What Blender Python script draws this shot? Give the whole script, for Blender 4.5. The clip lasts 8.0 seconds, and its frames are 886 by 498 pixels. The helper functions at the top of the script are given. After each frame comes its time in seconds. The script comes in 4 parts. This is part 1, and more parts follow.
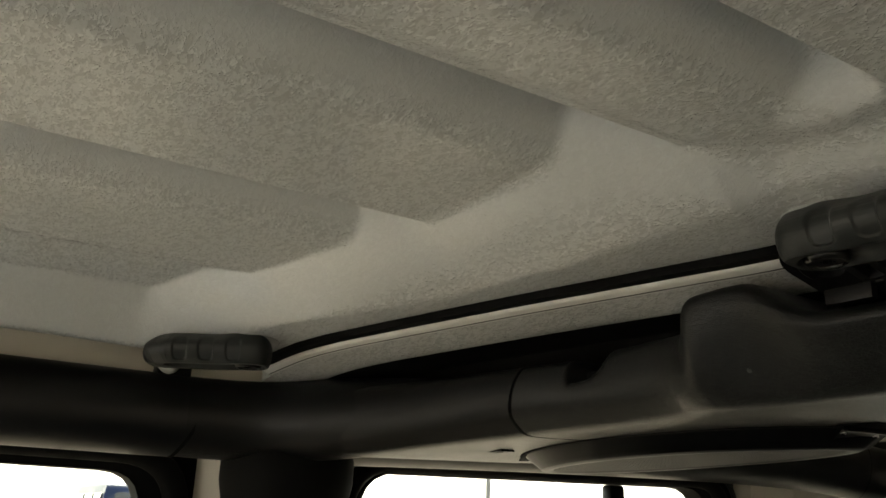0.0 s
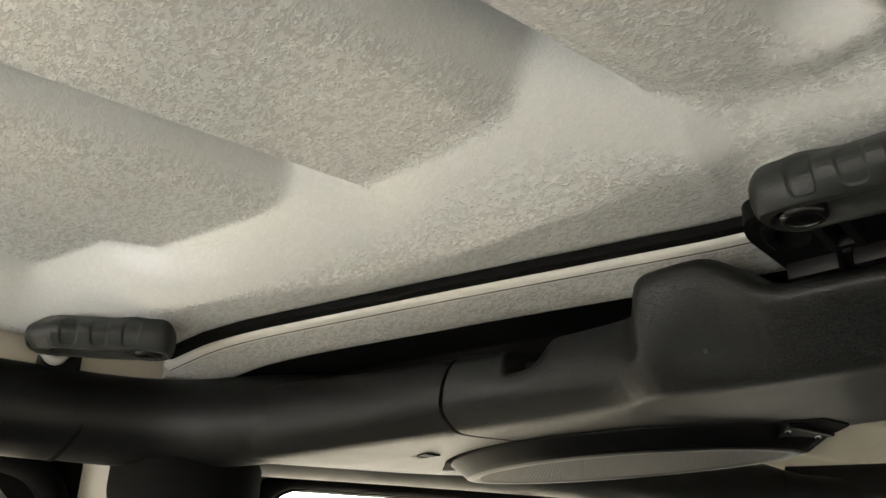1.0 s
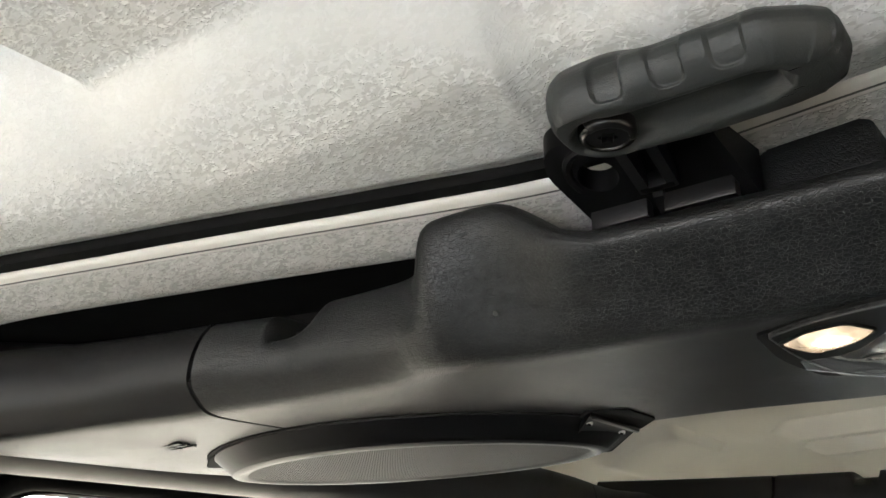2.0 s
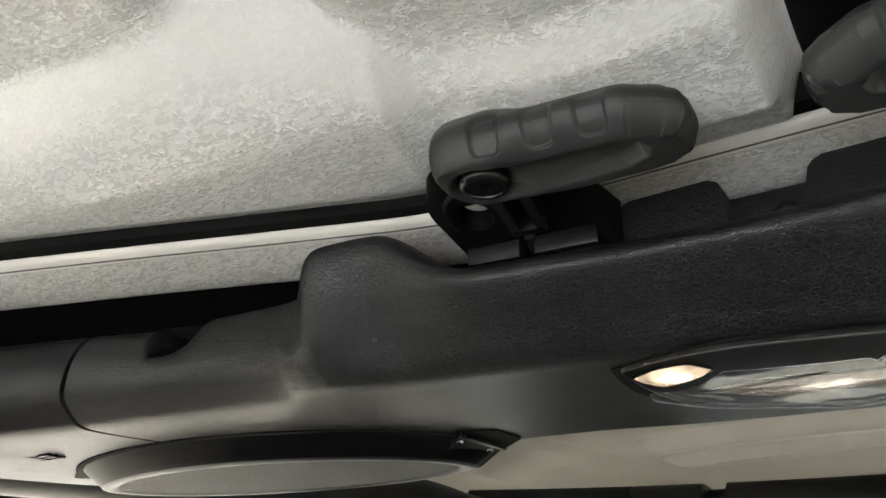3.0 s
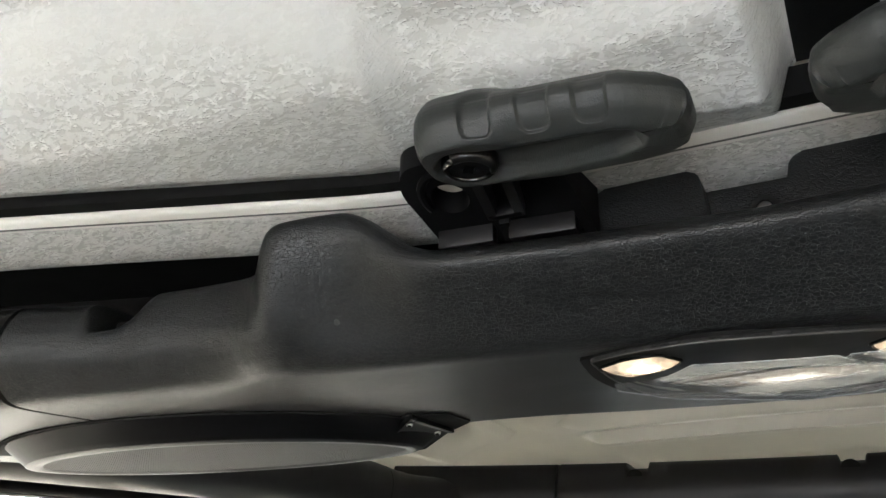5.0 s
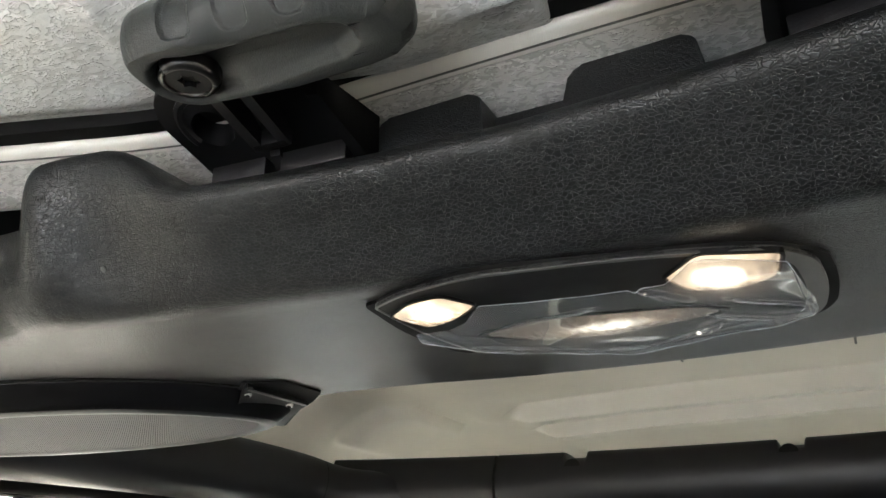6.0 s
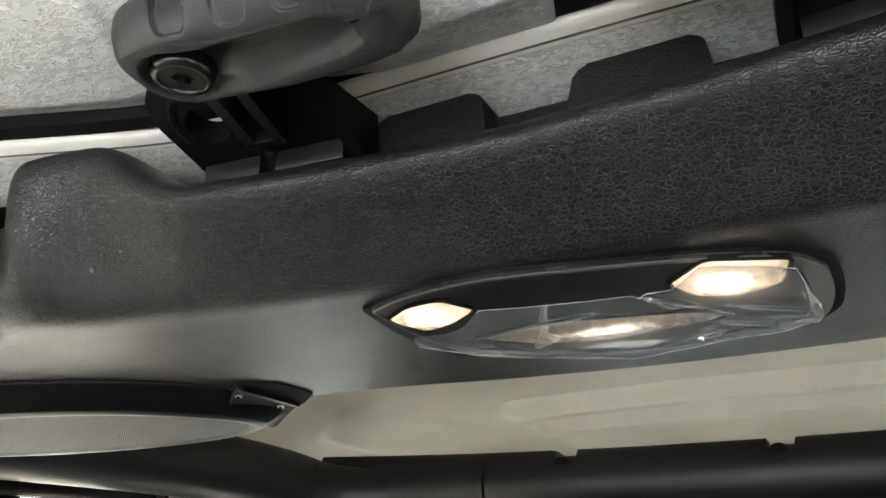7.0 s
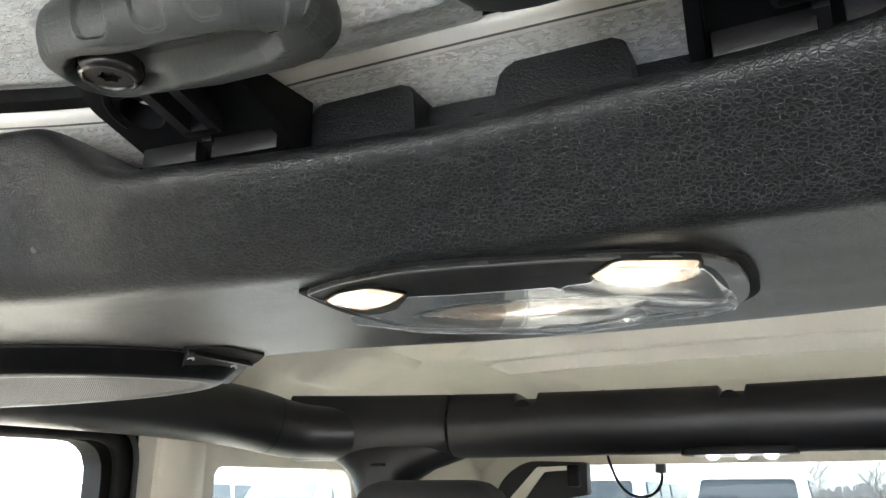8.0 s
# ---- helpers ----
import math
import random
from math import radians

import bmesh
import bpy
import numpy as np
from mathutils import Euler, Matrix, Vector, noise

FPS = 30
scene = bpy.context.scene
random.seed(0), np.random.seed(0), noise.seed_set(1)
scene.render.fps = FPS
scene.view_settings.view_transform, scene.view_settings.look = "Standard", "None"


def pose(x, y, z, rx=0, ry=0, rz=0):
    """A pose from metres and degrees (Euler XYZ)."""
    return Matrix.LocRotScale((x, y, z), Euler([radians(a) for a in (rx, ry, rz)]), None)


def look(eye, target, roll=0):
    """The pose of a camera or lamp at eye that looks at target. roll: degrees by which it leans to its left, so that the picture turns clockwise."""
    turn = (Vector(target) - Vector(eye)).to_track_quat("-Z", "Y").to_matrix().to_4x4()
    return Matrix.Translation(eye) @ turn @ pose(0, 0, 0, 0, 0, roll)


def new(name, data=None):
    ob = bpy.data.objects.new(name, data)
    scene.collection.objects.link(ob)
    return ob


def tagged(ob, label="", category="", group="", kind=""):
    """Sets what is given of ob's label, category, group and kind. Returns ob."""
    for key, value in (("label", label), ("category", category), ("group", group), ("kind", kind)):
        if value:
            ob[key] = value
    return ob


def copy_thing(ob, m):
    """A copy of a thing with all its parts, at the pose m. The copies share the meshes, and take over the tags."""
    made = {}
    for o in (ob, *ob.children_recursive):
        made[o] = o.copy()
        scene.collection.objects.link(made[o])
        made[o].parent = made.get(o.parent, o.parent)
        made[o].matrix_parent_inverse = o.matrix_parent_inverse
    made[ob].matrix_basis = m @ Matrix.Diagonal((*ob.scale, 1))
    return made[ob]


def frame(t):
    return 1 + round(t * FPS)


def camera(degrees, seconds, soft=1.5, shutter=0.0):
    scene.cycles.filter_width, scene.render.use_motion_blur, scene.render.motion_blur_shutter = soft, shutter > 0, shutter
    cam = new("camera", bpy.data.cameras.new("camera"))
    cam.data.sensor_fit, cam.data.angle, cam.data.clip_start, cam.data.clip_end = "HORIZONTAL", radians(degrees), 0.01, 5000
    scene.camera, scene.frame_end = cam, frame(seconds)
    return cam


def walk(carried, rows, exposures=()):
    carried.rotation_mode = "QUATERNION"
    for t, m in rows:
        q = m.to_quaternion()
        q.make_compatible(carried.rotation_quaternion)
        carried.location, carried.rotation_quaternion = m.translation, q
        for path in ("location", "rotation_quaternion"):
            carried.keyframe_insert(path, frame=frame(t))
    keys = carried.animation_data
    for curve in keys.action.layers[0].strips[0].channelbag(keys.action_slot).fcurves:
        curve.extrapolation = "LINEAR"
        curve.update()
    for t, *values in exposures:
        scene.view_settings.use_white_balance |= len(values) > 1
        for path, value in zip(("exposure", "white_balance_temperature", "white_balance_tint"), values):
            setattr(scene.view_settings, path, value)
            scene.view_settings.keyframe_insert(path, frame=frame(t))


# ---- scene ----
cam = camera(55.8, 8.0)
PATH = [
    (0, (0.135, -0.423, 1.584), (-1.5, 0.546, 2.209), 2.2),
    (0.5, (0.132, -0.411, 1.58), (-1.409, 0.643, 2.296), 2.2),
    (1, (0.077, -0.404, 1.559), (-1.405, 0.726, 2.285), 1.8),
    (1.5, (0.031, -0.349, 1.548), (-1.364, 0.872, 2.297), 1.6),
    (2, (0.036, -0.311, 1.553), (-1.184, 1.065, 2.339), 1.3),
    (2.2, (0.037, -0.305, 1.555), (-1.108, 1.133, 2.344), 1.0),
    (3.3, (0.056, -0.333, 1.561), (-0.897, 1.243, 2.341), 0.5),
    (3.5, (0.057, -0.329, 1.564), (-0.847, 1.284, 2.327), 0.3),
    (4, (0.031, -0.342, 1.561), (-0.819, 1.306, 2.312), -0.1),
    (4.2, (0.018, -0.34, 1.556), (-0.841, 1.3, 2.313), 0.2),
    (5.3, (0.038, -0.316, 1.569), (-0.805, 1.344, 2.3), 0.5),
    (5.5, (0.059, -0.295, 1.56), (-0.788, 1.359, 2.301), 0.3),
    (6, (0.091, -0.251, 1.552), (-0.765, 1.393, 2.304), -0.1),
    (6.5, (0.092, -0.245, 1.553), (-0.761, 1.4, 2.307), 0.0),
    (7, (0.084, -0.248, 1.558), (-0.746, 1.415, 2.296), -0.1),
    (7.5, (0.09, -0.242, 1.579), (-0.702, 1.478, 2.223), -0.4),
    (8, (0.109, -0.255, 1.576), (-0.706, 1.477, 2.153), 0.2),
]
LIGHT = [(0, 2.53, 7400, 3.5), (0.5, 3.13, 7250, 4.5), (1, 3.68, 6830, 5.5), (1.5, 4.13, 6480, 7.5), (2, 4.33, 6280, 7.5), (3.5, 4.16, 6230, 7.5), (4, 4.31, 6180, 7.5), (5.5, 4.36, 6130, 7.5), (6, 4.66, 6130, 7.5), (7, 4.76, 6080, 6.5), (7.5, 5.01, 6000, 6.5), (8, 5.11, 6000, 6.5)]
walk(cam, [(t, look(eye, target, roll)) for t, eye, target, roll in PATH], LIGHT)

# ---- world, sun and exposure ----
world = bpy.data.worlds.new("world")
scene.world = world
world.use_nodes = True
wn, wl = world.node_tree.nodes, world.node_tree.links
sky = wn.new("ShaderNodeTexSky")
sky.sky_type, sky.sun_disc = "NISHITA", False
sky.sun_elevation, sky.sun_rotation = radians(46), radians(287)
sky.air_density, sky.dust_density, sky.ozone_density = 1.0, 4.0, 1.0
desat = wn.new("ShaderNodeHueSaturation")
desat.inputs["Saturation"].default_value = 0.25
wl.new(sky.outputs[0], desat.inputs["Color"])
wl.new(desat.outputs[0], wn["Background"].inputs["Color"])
wn["Background"].inputs["Strength"].default_value = 0.15
sun_data = bpy.data.lights.new("sun", "SUN")
sun_data.energy, sun_data.angle, sun_data.color = 1.2, radians(25), (1.0, 0.96, 0.9)
sun = new("sun", sun_data)
sun.matrix_world = look((0, 0, 30), (14.8, -4.5, 14))


# ---- materials ----
def material(name, colour, rough=0.5, metal=0.0, spec=0.5):
    m = bpy.data.materials.new(name)
    m.use_nodes = True
    b = m.node_tree.nodes["Principled BSDF"]
    b.inputs["Base Color"].default_value = (*colour, 1)
    b.inputs["Roughness"].default_value = rough
    b.inputs["Metallic"].default_value = metal
    b.inputs["Specular IOR Level"].default_value = spec
    return m


def node(m, kind, **values):
    n = m.node_tree.nodes.new(kind)
    for key, value in values.items():
        n.inputs[key.replace("_", " ")].default_value = value
    return n


def link(m, a, b):
    m.node_tree.links.new(a, b)


def bsdf(m):
    return m.node_tree.nodes["Principled BSDF"]


def coords(m, scale=(1, 1, 1)):
    tc = m.node_tree.nodes.new("ShaderNodeTexCoord")
    mp = m.node_tree.nodes.new("ShaderNodeMapping")
    mp.inputs["Scale"].default_value = scale
    link(m, tc.outputs["Object"], mp.inputs["Vector"])
    return mp.outputs[0]


def ramp(m, fac, stops):
    r = m.node_tree.nodes.new("ShaderNodeValToRGB")
    els = r.color_ramp.elements
    while len(els) < len(stops):
        els.new(0.5)
    for e, (p, c) in zip(els, stops):
        e.position, e.color = p, (*c, 1)
    link(m, fac, r.inputs[0])
    return r.outputs[0]


def grey(v):
    return (v, v, v)


def calc(m, op, a, b, clamp=False):
    n = m.node_tree.nodes.new("ShaderNodeMath")
    n.operation, n.use_clamp = op, clamp
    for i, v in enumerate((a, b)):
        if isinstance(v, (int, float)):
            n.inputs[i].default_value = v
        else:
            link(m, v, n.inputs[i])
    return n.outputs[0]


def blend(m, fac, a, b):
    n = m.node_tree.nodes.new("ShaderNodeMix")
    n.data_type = "RGBA"
    link(m, fac, n.inputs[0])
    for i, v in ((6, a), (7, b)):
        if isinstance(v, tuple):
            n.inputs[i].default_value = (*v, 1)
        else:
            link(m, v, n.inputs[i])
    return n.outputs[2]


def bump(m, height, strength, distance, base=None):
    n = node(m, "ShaderNodeBump", Strength=strength, Distance=distance)
    link(m, height, n.inputs["Height"])
    if base:
        link(m, base, n.inputs["Normal"])
    link(m, n.outputs[0], bsdf(m).inputs["Normal"])
    return n.outputs[0]


def flake_material(name, light, dark, scale, rough):
    """Moulded fibre-resin skin: pale, with small dark squiggly flakes on its level parts; slopes are painted paler for
    the light on them.
    """
    m = material(name, light, rough)
    v = coords(m)
    flakes = node(m, "ShaderNodeTexNoise", Scale=scale, Detail=1.5, Roughness=0.55, Distortion=1.1)
    link(m, coords(m, (0.62, 1.25, 1.0)), flakes.inputs["Vector"])
    other = node(m, "ShaderNodeTexNoise", Scale=scale * 0.9, Detail=1.5, Roughness=0.55, Distortion=1.3)
    link(m, coords(m, (0.8, -1.2, 1.0)), other.inputs["Vector"])
    fine = node(m, "ShaderNodeTexNoise", Scale=scale * 2.1, Detail=3.0, Roughness=0.6)
    link(m, v, fine.inputs["Vector"])
    broad = node(m, "ShaderNodeTexNoise", Scale=7.0, Detail=3.0)
    link(m, v, broad.inputs["Vector"])
    # sloped parts get fewer dark flecks and paler colour, for the light they catch
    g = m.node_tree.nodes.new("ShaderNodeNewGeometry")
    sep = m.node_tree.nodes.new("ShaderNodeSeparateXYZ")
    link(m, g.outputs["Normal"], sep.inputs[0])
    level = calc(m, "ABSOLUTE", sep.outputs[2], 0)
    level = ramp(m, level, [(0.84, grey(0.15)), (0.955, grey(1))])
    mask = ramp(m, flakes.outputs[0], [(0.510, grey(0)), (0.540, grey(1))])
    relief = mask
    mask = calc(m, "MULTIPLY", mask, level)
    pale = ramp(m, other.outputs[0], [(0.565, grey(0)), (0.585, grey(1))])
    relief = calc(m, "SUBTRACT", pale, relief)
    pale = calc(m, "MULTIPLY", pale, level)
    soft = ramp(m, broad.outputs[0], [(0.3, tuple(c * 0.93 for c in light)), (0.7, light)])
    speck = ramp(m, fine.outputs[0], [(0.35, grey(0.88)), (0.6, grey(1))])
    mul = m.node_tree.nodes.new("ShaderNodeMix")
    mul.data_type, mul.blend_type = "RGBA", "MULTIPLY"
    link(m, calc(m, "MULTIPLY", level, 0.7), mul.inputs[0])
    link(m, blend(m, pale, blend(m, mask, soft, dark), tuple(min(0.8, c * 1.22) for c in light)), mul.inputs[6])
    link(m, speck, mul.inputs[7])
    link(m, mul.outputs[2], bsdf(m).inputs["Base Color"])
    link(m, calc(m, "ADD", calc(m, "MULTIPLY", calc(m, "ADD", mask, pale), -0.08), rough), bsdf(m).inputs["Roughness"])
    sloped_part = calc(m, "MULTIPLY", calc(m, "SUBTRACT", 1.0, level), 0.95)
    link(m, calc(m, "ADD", calc(m, "ADD", calc(m, "MULTIPLY", pale, 0.90), 0.10), sloped_part), bsdf(m).inputs["Coat Weight"])
    bsdf(m).inputs["Coat Roughness"].default_value = 0.07
    first = bump(m, calc(m, "SUBTRACT", pale, mask), 0.5, 0.0005)
    rough_skin = bump(m, fine.outputs[0], 0.3, 0.0005, first)
    glint = node(m, "ShaderNodeBump", Strength=1.0, Distance=0.0011)
    link(m, relief, glint.inputs["Height"])
    link(m, rough_skin, glint.inputs["Normal"])
    link(m, glint.outputs[0], bsdf(m).inputs["Coat Normal"])
    return m


def grain_material(name, colour, scale, rough, depth, stretch=(1, 1, 1), gloss=0.38):
    """Grained soft plastic: small raised cells between fine creases."""
    m = material(name, colour, rough, 0.0, gloss)
    v = coords(m, stretch)
    warp = node(m, "ShaderNodeTexNoise", Scale=scale * 0.8, Detail=1.0)
    link(m, v, warp.inputs["Vector"])
    add = m.node_tree.nodes.new("ShaderNodeMixRGB")
    add.blend_type = "LINEAR_LIGHT"
    add.inputs[0].default_value = 0.8 / scale
    link(m, v, add.inputs[1])
    link(m, warp.outputs["Color"], add.inputs[2])
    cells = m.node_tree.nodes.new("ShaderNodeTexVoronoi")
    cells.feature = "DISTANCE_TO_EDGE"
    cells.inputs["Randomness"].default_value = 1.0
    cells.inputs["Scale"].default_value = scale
    link(m, add.outputs[0], cells.inputs["Vector"])
    fine = node(m, "ShaderNodeTexNoise", Scale=scale * 4, Detail=2.0)
    link(m, v, fine.inputs["Vector"])
    broad = node(m, "ShaderNodeTexNoise", Scale=14.0, Detail=4.0)
    link(m, v, broad.inputs["Vector"])
    shade = ramp(m, broad.outputs[0], [(0.3, tuple(c * 0.85 for c in colour)), (0.7, tuple(c * 1.12 for c in colour))])
    link(m, shade, bsdf(m).inputs["Base Color"])
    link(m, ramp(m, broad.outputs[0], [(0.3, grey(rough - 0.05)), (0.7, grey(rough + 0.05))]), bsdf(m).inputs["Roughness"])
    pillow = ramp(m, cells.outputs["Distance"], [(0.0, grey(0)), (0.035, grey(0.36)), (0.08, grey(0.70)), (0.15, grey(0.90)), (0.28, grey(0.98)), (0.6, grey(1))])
    # creases fade out here and there
    patches = node(m, "ShaderNodeTexNoise", Scale=scale * 0.5, Detail=1.0)
    link(m, v, patches.inputs["Vector"])
    fade = ramp(m, patches.outputs[0], [(0.36, grey(0.60)), (0.56, grey(1))])
    pillow = calc(m, "SUBTRACT", 1.0, calc(m, "MULTIPLY", calc(m, "SUBTRACT", 1.0, pillow), fade))
    first = bump(m, pillow, 1.0, depth)
    # gloss is cut in the creases to put their shade into the material
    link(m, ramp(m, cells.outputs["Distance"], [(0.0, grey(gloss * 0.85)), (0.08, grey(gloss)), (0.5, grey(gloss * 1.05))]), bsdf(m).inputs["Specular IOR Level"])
    bump(m, fine.outputs[0], 0.12, depth * 0.2, first)
    return m


def speckled_material(name, colour, rough, scale=900.0, depth=0.0002, metal=0.0, spread=0.12, gloss=0.4):
    """Plain moulded plastic, paint or metal with fine grain and slight patches."""
    m = material(name, colour, rough, metal)
    v = coords(m)
    fine = node(m, "ShaderNodeTexNoise", Scale=scale, Detail=2.0)
    broad = node(m, "ShaderNodeTexNoise", Scale=scale * 0.02, Detail=4.0)
    link(m, v, fine.inputs["Vector"])
    link(m, v, broad.inputs["Vector"])
    link(m, ramp(m, broad.outputs[0], [(0.3, tuple(c * (1 - spread) for c in colour)), (0.7, tuple(c * (1 + spread * 0.5) for c in colour))]), bsdf(m).inputs["Base Color"])
    link(m, ramp(m, broad.outputs[0], [(0.3, grey(max(0.05, rough - 0.06))), (0.7, grey(rough + 0.06))]), bsdf(m).inputs["Roughness"])
    bump(m, fine.outputs[0], 0.4, depth)
    bsdf(m).inputs["Specular IOR Level"].default_value = gloss
    return m


def pane_material(name, tint, gloss, haze=0.0, gloss_rough=0.02):
    m = bpy.data.materials.new(name)
    m.use_nodes = True
    nt = m.node_tree
    nt.nodes.remove(nt.nodes["Principled BSDF"])
    t, g, mix = nt.nodes.new("ShaderNodeBsdfTransparent"), nt.nodes.new("ShaderNodeBsdfGlossy"), nt.nodes.new("ShaderNodeMixShader")
    t.inputs[0].default_value = (*tint, 1)
    g.inputs["Roughness"].default_value = gloss_rough
    mix.inputs[0].default_value = gloss
    nt.links.new(t.outputs[0], mix.inputs[1])
    nt.links.new(g.outputs[0], mix.inputs[2])
    last = mix
    if haze:
        d, last = nt.nodes.new("ShaderNodeBsdfDiffuse"), nt.nodes.new("ShaderNodeMixShader")
        d.inputs[0].default_value = (0.75, 0.8, 0.85, 1)
        milk, soft = nt.nodes.new("ShaderNodeBsdfTranslucent"), nt.nodes.new("ShaderNodeMixShader")
        milk.inputs[0].default_value = (0.8, 0.82, 0.85, 1)
        nt.links.new(d.outputs[0], soft.inputs[1])
        nt.links.new(milk.outputs[0], soft.inputs[2])
        last.inputs[0].default_value = haze
        nt.links.new(mix.outputs[0], last.inputs[1])
        nt.links.new(soft.outputs[0], last.inputs[2])
    nt.links.new(last.outputs[0], nt.nodes["Material Output"].inputs[0])
    return m


def glow_material(name, colour, strength):
    m = material(name, (0.8, 0.78, 0.72), 0.25)
    bsdf(m).inputs["Emission Color"].default_value = (*colour, 1)
    bsdf(m).inputs["Emission Strength"].default_value = strength
    return m


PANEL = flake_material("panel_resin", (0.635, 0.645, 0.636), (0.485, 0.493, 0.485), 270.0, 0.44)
TOP = flake_material("top_resin", (0.52, 0.52, 0.50), (0.37, 0.37, 0.35), 290.0, 0.44)
CREAM = speckled_material("cream_resin", (0.64, 0.605, 0.53), 0.45, 500.0, 0.0003, spread=0.06)
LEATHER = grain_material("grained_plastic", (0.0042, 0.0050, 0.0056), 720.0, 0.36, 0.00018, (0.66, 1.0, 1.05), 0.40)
LEATHER_FINE = grain_material("fine_grained_plastic", (0.0055, 0.0055, 0.006), 900.0, 0.38, 0.00007, (1, 1, 1), 0.27)
PAD = speckled_material("padded_cover", (0.005, 0.005, 0.006), 0.42, 1200.0, 0.0002, gloss=0.33)
HANDLE = speckled_material("handle_plastic", (0.019, 0.0215, 0.021), 0.46, 1700.0, 0.0004)
BLACK = speckled_material("black_plastic", (0.0035, 0.0035, 0.004), 0.42, 1200.0, 0.0001, gloss=0.11)
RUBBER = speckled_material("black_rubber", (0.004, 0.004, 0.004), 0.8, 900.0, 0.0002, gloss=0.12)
SEAL = speckled_material("pale_seal", (0.62, 0.61, 0.57), 0.4, 500.0, 0.0001, spread=0.05)
WASHER = speckled_material("pale_washer", (0.46, 0.47, 0.46), 0.4, 500.0, 0.0001)
CLIP = speckled_material("clip_plastic", (0.0045, 0.005, 0.005), 0.5, 1200.0, 0.0001, gloss=0.10)
STEEL = speckled_material("steel", (0.55, 0.55, 0.54), 0.3, 800.0, 0.0001, metal=1.0)
BLACK_STEEL = speckled_material("black_steel", (0.004, 0.004, 0.004), 0.28, 800.0, 0.0001, gloss=0.3)
TRIM = speckled_material("lamp_trim", (0.0042, 0.0044, 0.0047), 0.5, 1300.0, 0.0001, gloss=0.09)
RIM_SHEEN_SCUFF = speckled_material("rim_sheen_scuff", (0.045, 0.045, 0.044), 0.40, 1300.0, 0.0001, gloss=0.5)
SHELL = speckled_material("dark_trim", (0.010, 0.010, 0.011), 0.6, 300.0, 0.0003)
CLOTH = speckled_material("black_cloth", (0.012, 0.012, 0.013), 0.85, 700.0, 0.0005)
WHITE_PAINT = speckled_material("white_car_paint", (0.75, 0.76, 0.77), 0.3, 40.0, 0.0001)
SILVER_PAINT = speckled_material("silver_car_paint", (0.58, 0.59, 0.60), 0.35, 40.0, 0.0001)
PANE = pane_material("window_glass", (0.93, 0.96, 0.95), 0.04)
TINTED = pane_material("tinted_glass", (0.66, 0.69, 0.69), 0.04)
FILM = pane_material("clear_film", (0.92, 0.93, 0.95), 0.46, 0.17, 0.04)
DEEP_TINT = pane_material("deep_tinted_glass", (0.45, 0.475, 0.475), 0.04)


def lens_material(name, centre, spread, core, body):
    """A moulded lens before its bulb: brightest over the bulb, broken by facets towards its rim."""
    m = material(name, body, 0.12)
    tc = m.node_tree.nodes.new("ShaderNodeTexCoord")
    mp = m.node_tree.nodes.new("ShaderNodeMapping")
    mp.vector_type = "TEXTURE"
    mp.inputs["Location"].default_value = centre
    mp.inputs["Scale"].default_value = spread
    link(m, tc.outputs["Object"], mp.inputs["Vector"])
    n = m.node_tree.nodes.new("ShaderNodeVectorMath")
    n.operation = "LENGTH"
    link(m, mp.outputs[0], n.inputs[0])
    cells = node(m, "ShaderNodeTexVoronoi", Scale=210.0)
    link(m, coords(m, (1.0, 0.5, 0.2)), cells.inputs["Vector"])
    facet = calc(m, "ADD", calc(m, "MULTIPLY", cells.outputs["Distance"], 1.6), 0.35)
    glow = ramp(m, n.outputs["Value"], [(0.0, grey(1.0)), (0.24, grey(0.40)), (0.40, grey(0.075)), (0.62, grey(0.034)), (1.0, grey(0.018))])
    strength = calc(m, "MULTIPLY", calc(m, "MULTIPLY", glow, facet), core)
    link(m, strength, bsdf(m).inputs["Emission Strength"])
    link(m, ramp(m, glow, [(0.02, (1.0, 0.70, 0.42)), (0.3, (1.0, 0.86, 0.66))]), bsdf(m).inputs["Emission Color"])
    bump(m, cells.outputs["Distance"], 0.7, 0.002)
    return m


LENS_LEFT = lens_material("lit_lens_left", (-0.059, 0.0300, 1.66), (0.021, 0.023, 0.05), 0.75, (0.30, 0.28, 0.25))
LENS_RIGHT = lens_material("lit_lens_right", (0.0495, 0.0380, 1.66), (0.027, 0.030, 0.05), 0.85, (0.30, 0.28, 0.25))
LENS_CENTRE = lens_material("lit_centre_lens", (-0.004, 0.0835, 1.66), (0.052, 0.020, 0.05), 0.20, (0.16, 0.155, 0.15))
LENS_REAR = glow_material("lit_rear_lens", (1.0, 0.95, 0.85), 0.006)
LENS_SPOT = glow_material("lit_rear_bulb", (1.0, 0.97, 0.92), 0.12)
bsdf(LENS_REAR).inputs["Base Color"].default_value = (0.5, 0.49, 0.46, 1)


# ---- mesh helpers ----
def root(name, place, label, category, group="", kind=""):
    ob = new(name)
    ob.empty_display_size = 0.02
    ob.location = place
    return tagged(ob, label, category, group, kind)


def mesh_of(name, bm, mat, smooth=True):
    me = bpy.data.meshes.new(name)
    bmesh.ops.recalc_face_normals(bm, faces=bm.faces)
    bm.to_mesh(me)
    bm.free()
    me.materials.append(mat)
    if smooth:
        for p in me.polygons:
            p.use_smooth = True
        me.set_sharp_from_angle(angle=radians(38))
    return me


def part(name, bm, mat, parent, label="", smooth=True):
    ob = new(name, mesh_of(name, bm, mat, smooth))
    ob.parent = parent
    if parent.type == "EMPTY":
        ob.matrix_parent_inverse = Matrix.Translation(-parent.location)
    return tagged(ob, label)


